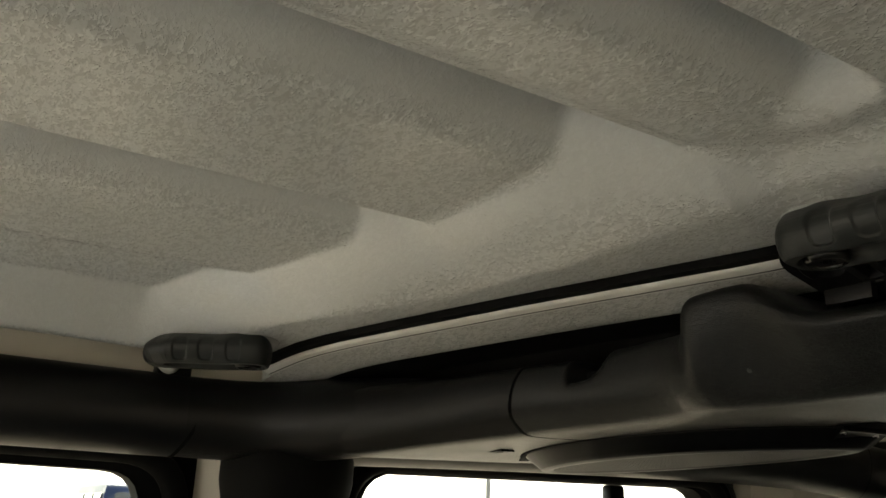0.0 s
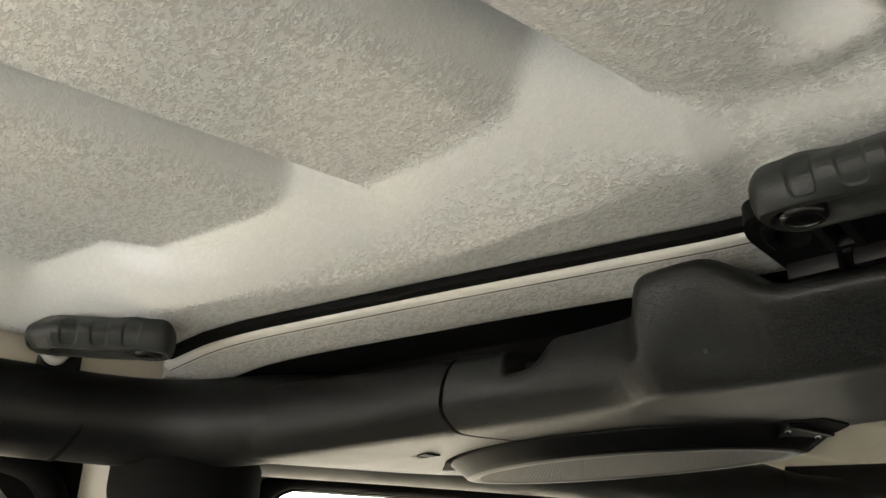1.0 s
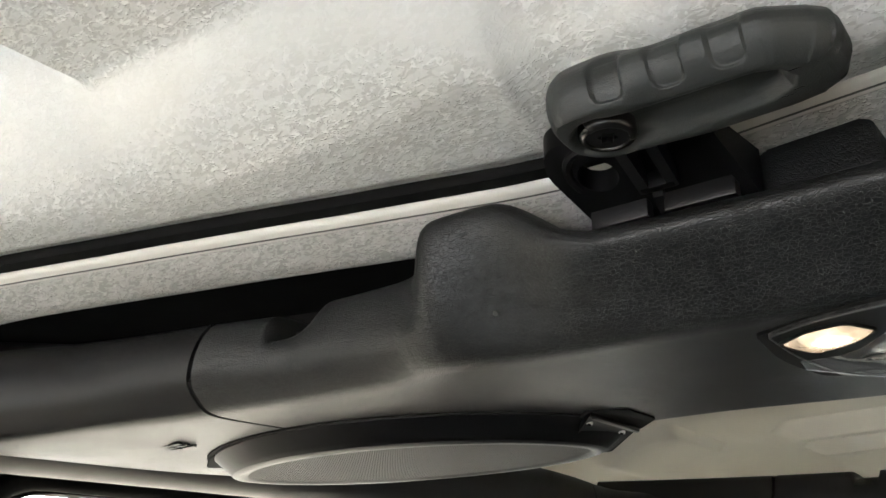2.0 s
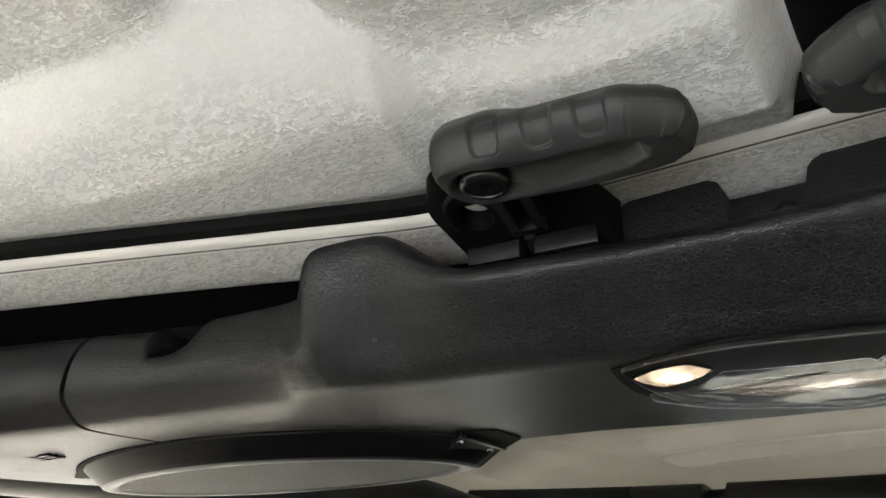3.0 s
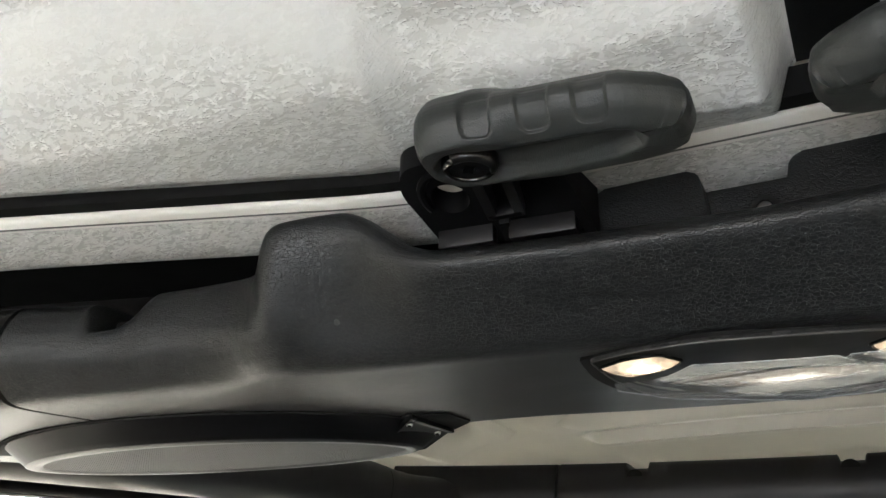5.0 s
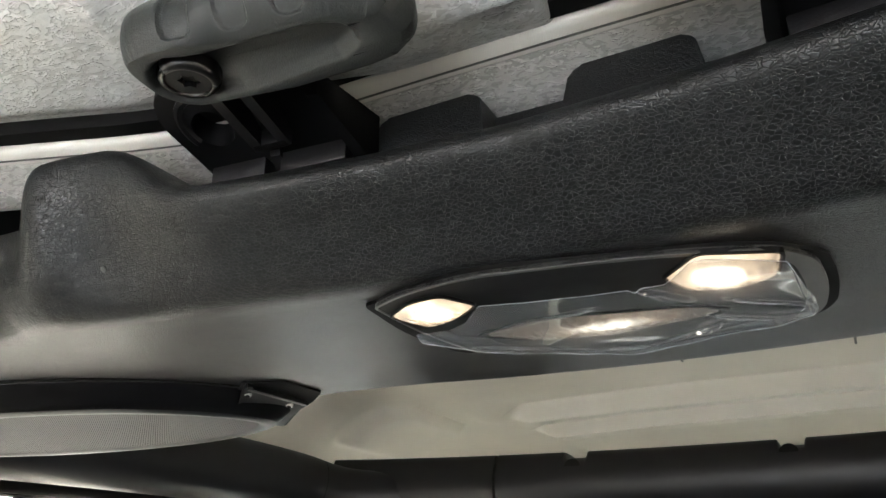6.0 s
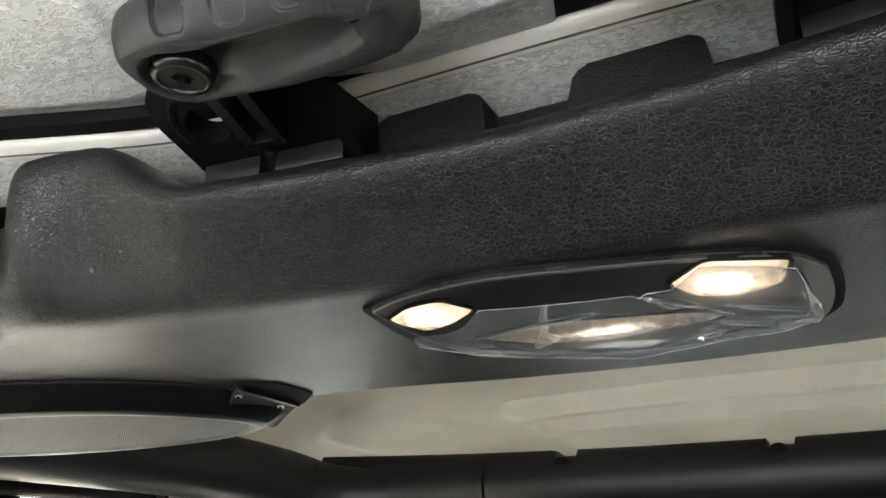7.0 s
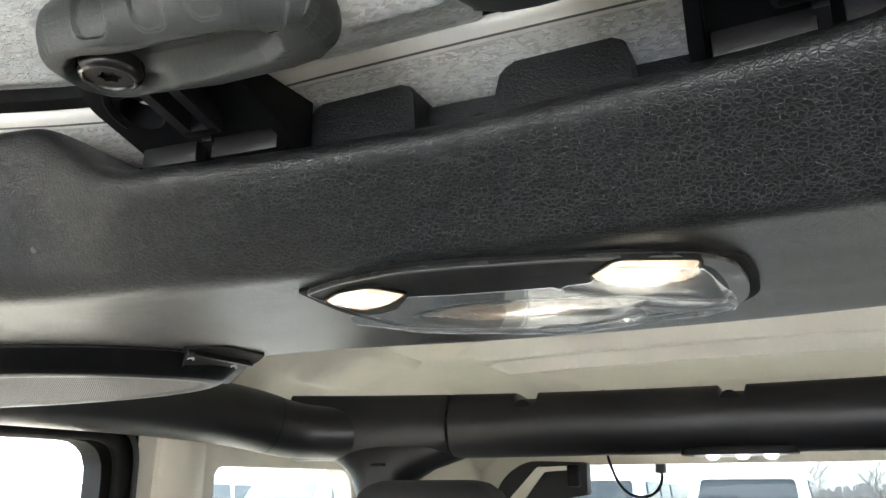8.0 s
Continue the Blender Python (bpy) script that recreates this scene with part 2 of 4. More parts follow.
def thing(name, bm, mat, label, category, group="", kind="", smooth=True):
    return tagged(new(name, mesh_of(name, bm, mat, smooth)), label, category, group, kind)


def sheet(rows_):
    """A surface through rows of points."""
    bm = bmesh.new()
    vs = [[bm.verts.new(p) for p in r] for r in rows_]
    for a, b in zip(vs, vs[1:]):
        for i in range(len(a) - 1):
            bm.faces.new((a[i], a[i + 1], b[i + 1], b[i]))
    return bm


def loft(sections, closed=True, caps=True):
    """A skin through rings of points, all of one count."""
    bm = bmesh.new()
    rings = [[bm.verts.new(p) for p in s] for s in sections]
    n = len(rings[0])
    for a, b in zip(rings, rings[1:]):
        for i in range(n if closed else n - 1):
            j = (i + 1) % n
            bm.faces.new((a[i], a[j], b[j], b[i]))
    if closed and caps:
        bm.faces.new(rings[0])
        bm.faces.new(rings[-1])
    return bm


def box(x0, x1, y0, y1, z0, z1, bevel=0.0, segments=2):
    bm = bmesh.new()
    bmesh.ops.create_cube(bm, size=1.0, matrix=Matrix.Translation(((x0 + x1) / 2, (y0 + y1) / 2, (z0 + z1) / 2)) @ Matrix.Diagonal((abs(x1 - x0), abs(y1 - y0), abs(z1 - z0), 1)))
    if bevel:
        bmesh.ops.bevel(bm, geom=bm.edges[:], offset=bevel, segments=segments, affect="EDGES", profile=0.5)
    return bm


def rounded(points, radius, steps=5):
    """A polygon in the plane with its corners rounded."""
    out, n = [], len(points)
    for i, p in enumerate(points):
        a, b, c = Vector(points[i - 1]), Vector(p), Vector(points[(i + 1) % n])
        r = radius[i] if isinstance(radius, (list, tuple)) else radius
        u, w = (a - b), (c - b)
        k = min(r, u.length * 0.49, w.length * 0.49)
        s, e = b + u.normalized() * k, b + w.normalized() * k
        for j in range(steps + 1):
            t = j / steps
            out.append(tuple(s * (1 - t) ** 2 + b * 2 * t * (1 - t) + e * t * t))
    return out


def prism(points, z0, z1, bevel=0.0, to=None, segments=2):
    """An upright prism over a plan outline, its rims bevelled; to maps (u, v, w) to the world."""
    bm = bmesh.new()
    low = [bm.verts.new((x, y, z0)) for x, y in points]
    high = [bm.verts.new((x, y, z1)) for x, y in points]
    n = len(points)
    f0, f1 = bm.faces.new(low), bm.faces.new(high)
    for i in range(n):
        bm.faces.new((low[i], low[(i + 1) % n], high[(i + 1) % n], high[i]))
    if bevel:
        bmesh.ops.bevel(bm, geom=list(f0.edges) + list(f1.edges), offset=bevel, segments=segments, affect="EDGES", profile=0.5)
    if to:
        for v in bm.verts:
            v.co = to(*v.co)
    return bm


def holed(outer, holes, to, depth):
    """A plate with holes: outlines in (u, v), laid out by to(u, v, w), w from 0 to depth."""
    bm = bmesh.new()
    for loop in [outer, *holes]:
        vs = [bm.verts.new((u, v, 0)) for u, v in loop]
        for i in range(len(vs)):
            bm.edges.new((vs[i], vs[(i + 1) % len(vs)]))
    bmesh.ops.triangle_fill(bm, edges=bm.edges[:], use_beauty=True)
    ext = bmesh.ops.extrude_face_region(bm, geom=bm.faces[:])
    for e in ext["geom"]:
        if isinstance(e, bmesh.types.BMVert):
            e.co.z += depth
    for v in bm.verts:
        v.co = to(*v.co)
    return bm


def tube(path, radius, sides=16, squash=1.0):
    """A round bar along a path; radius may be a list."""
    pts = [Vector(p) for p in path]
    sections, top = [], None
    for i, p in enumerate(pts):
        d = (pts[min(i + 1, len(pts) - 1)] - pts[max(i - 1, 0)]).normalized()
        if top is None:
            top = Vector((0, 0, 1)) if abs(d.z) < 0.9 else Vector((0, 1, 0))
        top = (top - d * top.dot(d)).normalized()
        across = d.cross(top)
        r = radius[i] if isinstance(radius, (list, tuple)) else radius
        sections.append([p + across * r * math.cos(a) + top * r * squash * math.sin(a) for a in [2 * math.pi * k / sides for k in range(sides)]])
    return loft(sections)


def disc(place, axis, radius, depth, bevel=0.0, sides=28):
    bm = bmesh.new()
    bmesh.ops.create_cone(bm, cap_ends=True, segments=sides, radius1=radius, radius2=radius, depth=depth)
    if bevel:
        es = [e for e in bm.edges if abs(e.verts[0].co.z - e.verts[1].co.z) < 1e-6]
        bmesh.ops.bevel(bm, geom=es, offset=bevel, segments=3, affect="EDGES", profile=0.5)
    bm.transform(Matrix.Translation(place) @ Vector(axis).to_track_quat("Z", "Y").to_matrix().to_4x4())
    return bm


def joined(*parts_):
    bm = bmesh.new()
    for b in parts_:
        me = bpy.data.meshes.new("tmp")
        b.to_mesh(me)
        b.free()
        bm.from_mesh(me)
        bpy.data.meshes.remove(me)
    return bm


def smooth_path(points, rounds=3):
    """Corner cutting: rounds off a line of points, keeping its ends."""
    pts = [Vector(p) for p in points]
    for _ in range(rounds):
        out = [pts[0]]
        for a, b in zip(pts, pts[1:]):
            out += [a * 0.75 + b * 0.25, a * 0.25 + b * 0.75]
        pts = out + [pts[-1]]
    return pts


def lerp_table(table, x):
    """Smooth reading of a table of (place, value), in rising order of place."""
    if x <= table[0][0]:
        return table[0][1]
    for (a, va), (b, vb) in zip(table, table[1:]):
        if x <= b:
            t = (x - a) / (b - a)
            return va + (vb - va) * t
    return table[-1][1]


def ease(t):
    t = min(1.0, max(0.0, t))
    return t * t * (3 - 2 * t)


# ---- the shell of the cabin ----
FRONT_GLASS = rounded([(-1.10, 1.12), (-0.244, 1.12), (-0.244, 1.620), (-0.95, 1.626)], [0.03, 0.03, 0.035, 0.05])
REAR_GLASS = rounded([(-0.035, 1.12), (0.508, 1.12), (0.508, 1.644), (-0.018, 1.634)], [0.03, 0.03, 0.045, 0.045])
QUARTER_GLASS = rounded([(0.70, 1.14), (1.19, 1.14), (1.055, 1.628), (0.70, 1.622)], [0.03, 0.03, 0.03, 0.02])
ground_sheet = sheet([[(x, y, 0.0) for x in np.linspace(-400, 400, 9)] for y in np.linspace(-400, 400, 9)])
CONCRETE = speckled_material("brown_gravel", (0.20, 0.162, 0.125), 0.85, 60.0, 0.004)
thing("ground", ground_sheet, CONCRETE, "flat brown-grey gravel of a large car park", "ground", kind="structure")

for s, word in ((-1, "near"), (1, "far")):
    def to(u, v, w, s=s):
        return Vector((s * (0.70 + w), u, v))
    lower = thing("wall_side", box(s * 0.70, s * 0.74, -1.5, 1.68, 0.5, 1.12), SHELL, "plain dark lower side of the cabin", "wall", kind="structure", smooth=False)
    # front door: black window surround, glass and seal
    door = root("door", (s * 0.70, -0.68, 1.12), "front door with a black rubber window surround", "door", "side doors", "structure")
    part("window_surround", holed([(-1.30, 1.12), (-0.192, 1.12), (-0.192, 1.65), (-1.0, 1.66)], [FRONT_GLASS], to, 0.03), RUBBER, door, "black rubber window surround")
    part("glass", holed(rounded([(-1.12, 1.1), (-0.232, 1.1), (-0.232, 1.634), (-0.95, 1.642)], 0.03), [], lambda u, v, w, s=s: Vector((s * (0.712 + w), u, v)), 0.004), PANE, door, "clear side glass").visible_shadow = False
    part("seal", tube([to(u, v, -0.008) for u, v in rounded([(-1.15, 1.12), (-0.211, 1.12), (-0.211, 1.638), (-0.98, 1.644)], [0.03, 0.03, 0.06, 0.05], 8)], 0.012, 10), RUBBER, door)
    # rear door
    door = root("door", (s * 0.70, 0.25, 1.12), "rear door with a divided window in black rubber", "door", "side doors", "structure")
    part("window_surround", holed([(-0.07, 1.12), (0.562, 1.12), (0.562, 1.668), (-0.07, 1.668)], [REAR_GLASS], to, 0.03), RUBBER, door, "black rubber window surround")
    part("glass", holed(rounded([(-0.05, 1.1), (0.522, 1.1), (0.522, 1.656), (-0.03, 1.650)], 0.03), [], lambda u, v, w, s=s: Vector((s * (0.712 + w), u, v)), 0.004), PANE, door, "clear side glass").visible_shadow = False
    part("window_divider", box(s * 0.702, s * 0.72, 0.335, 0.36, 1.12, 1.64, 0.004), BLACK, door, "slim black divider bar")
    part("seal", tube([to(u, v, -0.008) for u, v in rounded([(-0.045, 1.12), (-0.04, 1.644), (0.530, 1.654), (0.530, 1.12)], [0.02, 0.06, 0.05, 0.02], 8)], 0.010, 10), RUBBER, door)
    part("seal_lip", tube([to(u, v, -0.014) for u, v in rounded([(-0.055, 1.12), (-0.05, 1.656), (0.548, 1.664), (0.548, 1.12)], [0.02, 0.06, 0.05, 0.02], 8)], 0.0035, 8), HANDLE, door, "greyish outer lip of the seal")
    # body pillars, rounded towards the cabin
    def pillar(y0, y1, z1, x0, bow):
        ring = [(y0, x0 + 0.05), (y0 + 0.008, x0 + 0.012), (y0 + (y1 - y0) * 0.3, x0 - bow), (y0 + (y1 - y0) * 0.7, x0 - bow), (y1 - 0.008, x0 + 0.012), (y1, x0 + 0.05)]
        ring = [(p.x, p.y) for p in smooth_path([(a, b, 0) for a, b in ring], 2)]
        return loft([[(s * b, a, z) for a, b in ring] for z in np.linspace(1.05, z1, 10)])
    thing("door_pillar", pillar(-0.198, -0.045, 1.70, 0.665, 0.012), CREAM, "cream painted pillar between the side doors", "pillar", "body pillars", "structure")
    # rear side wall of the hard top with its quarter window
    wall = root("wall_quarter", (s * 0.70, 1.1, 1.05), "cream inner side of the hard top round a quarter window", "wall", kind="structure")
    part("side_panel", holed([(0.566, 1.05), (1.70, 1.05), (1.70, 1.76), (0.566, 1.76)], [QUARTER_GLASS], lambda u, v, w, s=s: Vector((s * (0.69 + w - 0.02 * ease((v - 1.62) / 0.14)), u, v)), 0.035), CREAM, wall)
    part("rear_post", loft([[(s * (0.69 - b), y, z) for y, b in ((0.566, -0.03), (0.567, 0.004), (0.572, 0.013), (0.582, 0.019), (0.598, 0.023), (0.616, 0.024), (0.634, 0.022), (0.650, 0.017), (0.664, 0.010), (0.676, 0.002), (0.682, -0.03))] for z in np.linspace(1.05, 1.68, 6)]), CREAM, wall)
    part("glass", holed(rounded([(0.68, 1.12), (1.21, 1.12), (1.07, 1.64), (0.68, 1.64)], 0.02), [], lambda u, v, w, s=s: Vector((s * (0.712 + w), u, v)), 0.004), TINTED, wall, "tinted quarter glass")

rear = root("wall_rear", (0, 1.64, 1.05), "cream rear end of the hard top round the back window", "wall", kind="structure")
BACK_GLASS = rounded([(-0.56, 1.1), (0.56, 1.1), (0.53, 1.655), (-0.53, 1.655)], 0.05)
part("end_panel", holed([(-0.70, 1.05), (0.70, 1.05), (0.70, 1.80), (-0.70, 1.80)], [BACK_GLASS], lambda u, v, w: Vector((u, 1.62 + w, v)), 0.03), CREAM, rear)
part("glass", holed(rounded([(-0.58, 1.08), (0.58, 1.08), (0.55, 1.67), (-0.55, 1.67)], 0.03), [], lambda u, v, w: Vector((u, 1.635 + w, v)), 0.004), DEEP_TINT, rear, "tinted back glass")
thing("wall_tailgate", box(-0.74, 0.74, 1.68, 1.72, 0.5, 1.24), SHELL, "plain dark tailgate below the back window", "wall", kind="structure", smooth=False)
thing("wall_front", box(-0.74, 0.74, -1.54, -1.5, 0.5, 1.05), SHELL, "plain dark front end of the cabin", "wall", kind="structure", smooth=False)
# unseen bonnet, white to bounce light up onto the roof panels
thing("wall_bounce_bonnet", box(-0.74, 0.74, -2.9, -1.54, 0.6, 1.08, 0.04), WHITE_PAINT, "plain white bonnet, unseen, added to bounce light into the cabin", "wall", kind="structure", smooth=False)
# unseen dashboard added to block light rising from the ground ahead
thing("wall_block_dash", box(-0.70, 0.70, -1.5, -1.05, 0.7, 1.10, 0.04), SHELL, "plain dark dashboard, unseen, added to block light from below the windscreen", "wall", kind="structure", smooth=False)
thing("floor", box(-0.74, 0.74, -1.54, 1.72, 0.46, 0.5), SHELL, "dark carpeted cabin floor", "floor", kind="structure", smooth=False)
thing("trim_header", box(-0.62, 0.62, -0.97, -0.86, 1.66, 1.74, 0.015), SHELL, "dark header rail over the windscreen", "trim", kind="structure")
for s in (-1, 1):
    thing("trim_screen_post", tube([(s * 0.72, -1.5, 1.05), (s * 0.66, -0.92, 1.68)], 0.04, 10), SHELL, "dark post beside the windscreen", "trim", kind="structure")

# ---- hard top: front flange, pale sealing strip, roof skin ----
def crown(x):
    return 1.738 - 0.09 * x * x


STRIP_Y = [(0.0, -0.017), (0.13, -0.017), (0.17, -0.027), (0.25, -0.059), (0.38, -0.116), (0.47, -0.158), (0.51, -0.172), (0.58, -0.182)]


def strip_y(x):
    return lerp_table(STRIP_Y, abs(x))


def swept(profile, x0, x1, step=0.006):
    """A moulding that follows the swept front edge of the hard top."""
    xs = np.linspace(x0, x1, max(2, int(abs(x1 - x0) / step)))
    ys = [sum(strip_y(x + d) for d in (-0.016, -0.008, 0, 0.008, 0.016)) / 5 for x in xs]
    return loft([[(x, y + dy, crown(x) + dz) for dy, dz in profile] for x, y in zip(xs, ys)])


hard_top = root("hard_top", (0, 0.6, 1.70), "white speckled fibre-resin hard top, rear section", "roof", kind="structure")
part("front_flange", swept([(0.0088, -0.002), (0.0088, -0.0046), (0.014, -0.0062), (0.030, -0.0095), (0.040, -0.0115), (0.043, -0.0105), (0.044, 0.02), (0.0088, 0.02)], -0.60, 0.60), TOP, hard_top, "grey speckled flange")
# black sheets added to paint the shaded void behind flange and bar
part("gap_dark_sheet", swept([(0.043, -0.004), (0.13, -0.004), (0.13, 0.02), (0.043, 0.02)], -0.60, 0.60), RUBBER, hard_top, "added black sheet for the shade behind the flange")
part("gap_dark_back", swept([(0.118, -0.06), (0.128, -0.06), (0.128, 0.02), (0.118, 0.02)], -0.60, 0.60), RUBBER, hard_top, "added black sheet closing the dark gap behind the sound bar")
DARK_LINE = speckled_material("dark_line", (0.10, 0.10, 0.095), 0.6, 500.0, 0.0001)
# raised dark inlay paints the shade line of the strip's groove
part("groove_shade", swept([(0.0052, -0.003), (0.0053, -0.0044), (0.0060, -0.0046), (0.0062, -0.003)], -0.575, 0.575), DARK_LINE, hard_top, "thin dark inlay painting the shade of the groove")
part("sealing_strip", swept([(0.0, 0.006), (0.0, -0.0008), (0.001, -0.0024), (0.0025, -0.0032), (0.0052, -0.0041), (0.0054, -0.0015), (0.0062, -0.0015), (0.0064, -0.0044), (0.0082, -0.0047), (0.0086, -0.0036), (0.0086, 0.006)], -0.575, 0.575), SEAL, hard_top, "smooth pale sealing strip with a fine groove")


def roof_height(x, y):
    z = 1.796 - 0.05 * x * x
    a = abs(x)
    z -= 0.085 * ease((a - 0.50) / 0.20) ** 1.3
    # a long cross bead with rounded ends, between a crease and a low step
    end = 1 - ease((a - 0.385 + 0.02 * ease(abs(y - 0.97) / 0.06)) / 0.045)
    z += 0.012 * ease((y - 0.76) / 0.14) * end
    z += 0.012 * math.exp(-((y - 0.892) / 0.008) ** 2) * end
    z -= 0.022 * ease((y - 0.900) / 0.018) * end
    z += 0.014 * min(1.0, max(0.0, (y - 0.920) / 0.092)) * end
    z += 0.010 * math.exp(-((y - 1.015) / 0.006) ** 2) * end
    z -= 0.020 * ease((y - 1.016) / 0.010) * end
    z += 0.030 * ease((y - 1.030) / 0.20) * end
    z -= 0.006 * math.exp(-((a - 0.425) / 0.022) ** 2 - ((y - 0.88) / 0.045) ** 2)
    pad = ease((a - 0.475) / 0.007) * (1 - ease((a - 0.585) / 0.02)) * ease((y - 0.72) / 0.05) * (1 - ease((y - 0.905) / 0.010))
    z -= 0.013 * pad
    z -= 0.05 * ease((y - 1.5) / 0.14)
    return z


part("roof_skin", sheet([[(x, y, roof_height(x, y)) for x in np.linspace(-0.71, 0.71, 260)] for y in np.concatenate([np.linspace(0.06, 0.68, 36), np.linspace(0.685, 1.09, 170), np.linspace(1.10, 1.66, 40)])]), CREAM, hard_top, "cream inner skin with a long cross bead")
part("outer_skin", box(-0.73, 0.73, -0.02, 1.70, 1.812, 1.835, 0.01), CREAM, hard_top)
for x, y in ((-0.10, 0.715), (0.082, 0.725)):
    part("thin_dark_line", tube([(x + 0.006 * q * q, y - 0.075 * q, roof_height(x, y - 0.075 * q) - 0.0006) for q in np.linspace(0, 1, 9)], 0.0013, 6), DARK_LINE, hard_top, "short thin dark line on the skin")
for s in (-1, 1):
    part("side_gutter", box(s * 0.612, s * 0.735, -0.95, 0.56, 1.690, 1.724, 0.006), CREAM, hard_top, "cream gutter over the side doors")
    part("door_rail", box(s * 0.7325, s * 0.745, -0.95, 0.57, 1.645, 1.81, 0.002), CREAM, hard_top)

# ---- the two lift-off roof panels ----
# ridge, crease, far edge, depth, and where each hollow ends at its ridge and at its far edge
CHANNELS = [(-0.029, -0.042, -0.088, 0.025, -0.124, -0.118), (-0.131, -0.150, -0.200, 0.027, -0.100, -0.100), (-0.296, -0.315, -0.366, 0.024, -0.130, -0.130), (-0.455, -0.480, -0.548, 0.006, -0.200, -0.200)]
RAMP_LOW = [(0.0, -0.084), (0.08, -0.084), (0.105, -0.087), (0.125, -0.097), (0.14, -0.102), (0.18, -0.103), (0.24, -0.111), (0.31, -0.127), (0.36, -0.148), (0.41, -0.182), (0.46, -0.214), (0.56, -0.25)]
RAMP_HIGH = [(0.0, -0.107), (0.08, -0.108), (0.105, -0.114), (0.122, -0.130), (0.14, -0.148), (0.16, -0.160), (0.20, -0.170), (0.25, -0.178), (0.302, -0.184), (0.34, -0.200), (0.374, -0.212), (0.45, -0.236), (0.48, -0.262), (0.56, -0.31)]


def wide_read(table, a, w=0.012):
    return sum(lerp_table(table, a + d * w) for d in (-1, -0.5, 0, 0.5, 1)) / 5


def hollow_depth(x, y):
    """How far the long hollows rise above the level field: a plain wall from the ridge to a crease, then a slow fall."""
    z = 0.0
    for ridge, crease, edge, deep, near_end, far_end in CHANNELS:
        if edge < x < ridge:
            across = 0.35 * ease((ridge - x) / (ridge - crease)) + 0.65 * (ridge - x) / (ridge - crease) if x > crease else 1 - ease((crease - x) / (crease - edge)) ** 0.6
            end = near_end + (far_end - near_end) * (ridge - x) / (ridge - edge)
            z += deep * across * ease((end - y) / 0.028)
        if ridge - 0.004 < x < ridge + 0.008:
            z -= 0.0010 * math.exp(-((x - ridge - 0.001) / 0.0022) ** 2) * ease((near_end + 0.004 - y) / 0.02)
    return z


def panel_height(x, y):
    """Height of the passenger panel's inner face: a level field with hollow channels, a rounded step down to the rim."""
    base = 1.766 - 0.05 * x * x - 0.038 * ease((-x - 0.53) / 0.035)
    inner = ease((x + 0.140) / 0.030)
    base -= 0.009 * inner
    fold = -0.145 + 0.30 * max(0.0, -0.06 - y)
    rim = crown(x) + 0.0012 - 0.0026 * math.exp(-((x - fold) / 0.0048) ** 2) - 0.0026 * ease((x - fold + 0.002) / 0.014) + inner * 0.20 * min(0.07, max(0.0, -0.045 - y))
    low, high = wide_read(RAMP_LOW, abs(x)), wide_read(RAMP_HIGH, abs(x))
    q = max(0.0, (low - y) / (low - high))
    ramp_z = rim + (base - rim) * (q ** 1.7 if q < 1 else 1.7 * q - 0.7)
    field = base + hollow_depth(x, y)
    h = min(1.0, max(0.0, 0.5 + 0.5 * (field - ramp_z) / 0.0045))
    z = field + (ramp_z - field) * h - 0.0045 * h * (1 - h)
    z -= 0.006 * (1 - ease(max(x - 0.001, y + 0.046) / 0.006)) * ease((x + 0.095) / 0.03) + 0.0035 * ease((x + 0.10) / 0.05) * ease((y + 0.075) / 0.03)
    return z


def roof_panel(s, x_in, word):
    """s: -1 for the passenger's side; x_in: the inner edge."""
    top = root("roof_panel", (s * 0.28, -0.5, 1.75), word, "roof panel", "lift-off roof panels")
    xs = np.concatenate([np.linspace(-0.57, 0.008, 330), np.array([0.0105, 0.0125, 0.014, 0.015])])
    rows_ = []
    for k in np.concatenate([np.linspace(0, 1, 12) * 0.33, 0.33 + np.linspace(0.005, 1, 240) * 0.67]):
        row = []
        for x in xs:
            edge = strip_y(x) - 0.0095 if x < -0.14 else strip_y(x) + 0.001 - 0.0105 * ease((-x - 0.08) / 0.06)
            y = -0.95 + (edge + 0.95) * k
            z = panel_height(x, y)
            curl = ease((x - 0.002) / 0.013)
            z += 0.022 * curl * curl
            if k > 0.985:
                z += 0.004 * ease((k - 0.985) / 0.015)
            row.append((x_in - (x - 0.015) if s > 0 else x + x_in - 0.015, y, z))
        rows_.append(row)
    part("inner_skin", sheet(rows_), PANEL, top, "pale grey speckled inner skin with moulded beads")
    part("outer_skin", box(s * 0.745, x_in, -0.96, -0.03, 1.803, 1.820, 0.006), PANEL, top)
    return top


roof_panel(-1, 0.022, "pale grey speckled lift-off roof panel with long beads")
roof_panel(1, 0.052, "pale grey speckled lift-off roof panel, edge only in view")
# seal between and behind the panels
gasket = root("roof_gasket", (0, -0.1, 1.74), "black rubber gasket between roof panels and hard top", "gasket")
part("rear_seal", swept([(-0.0115, 0.0035), (-0.0105, -0.0002), (-0.0015, -0.0004), (-0.0004, 0.002), (-0.0004, 0.012), (-0.0115, 0.012)], -0.56, 0.56), RUBBER, gasket)
part("centre_seal", box(0.012, 0.062, -0.95, -0.008, 1.762, 1.80, 0.004), RUBBER, gasket)

# ---- padded sound bar ----
FRONT_Y = [(0.0, -0.031), (0.05, -0.034), (0.10, -0.040), (0.14, -0.046), (0.18, -0.0525), (0.198, -0.0575), (0.205, -0.0580), (0.2100, -0.0545), (0.2165, -0.0460), (0.225, -0.0418), (0.24, -0.0410), (0.26, -0.0430), (0.30, -0.052), (0.37, -0.074), (0.45, -0.110), (0.52, -0.148), (0.64, -0.205)]
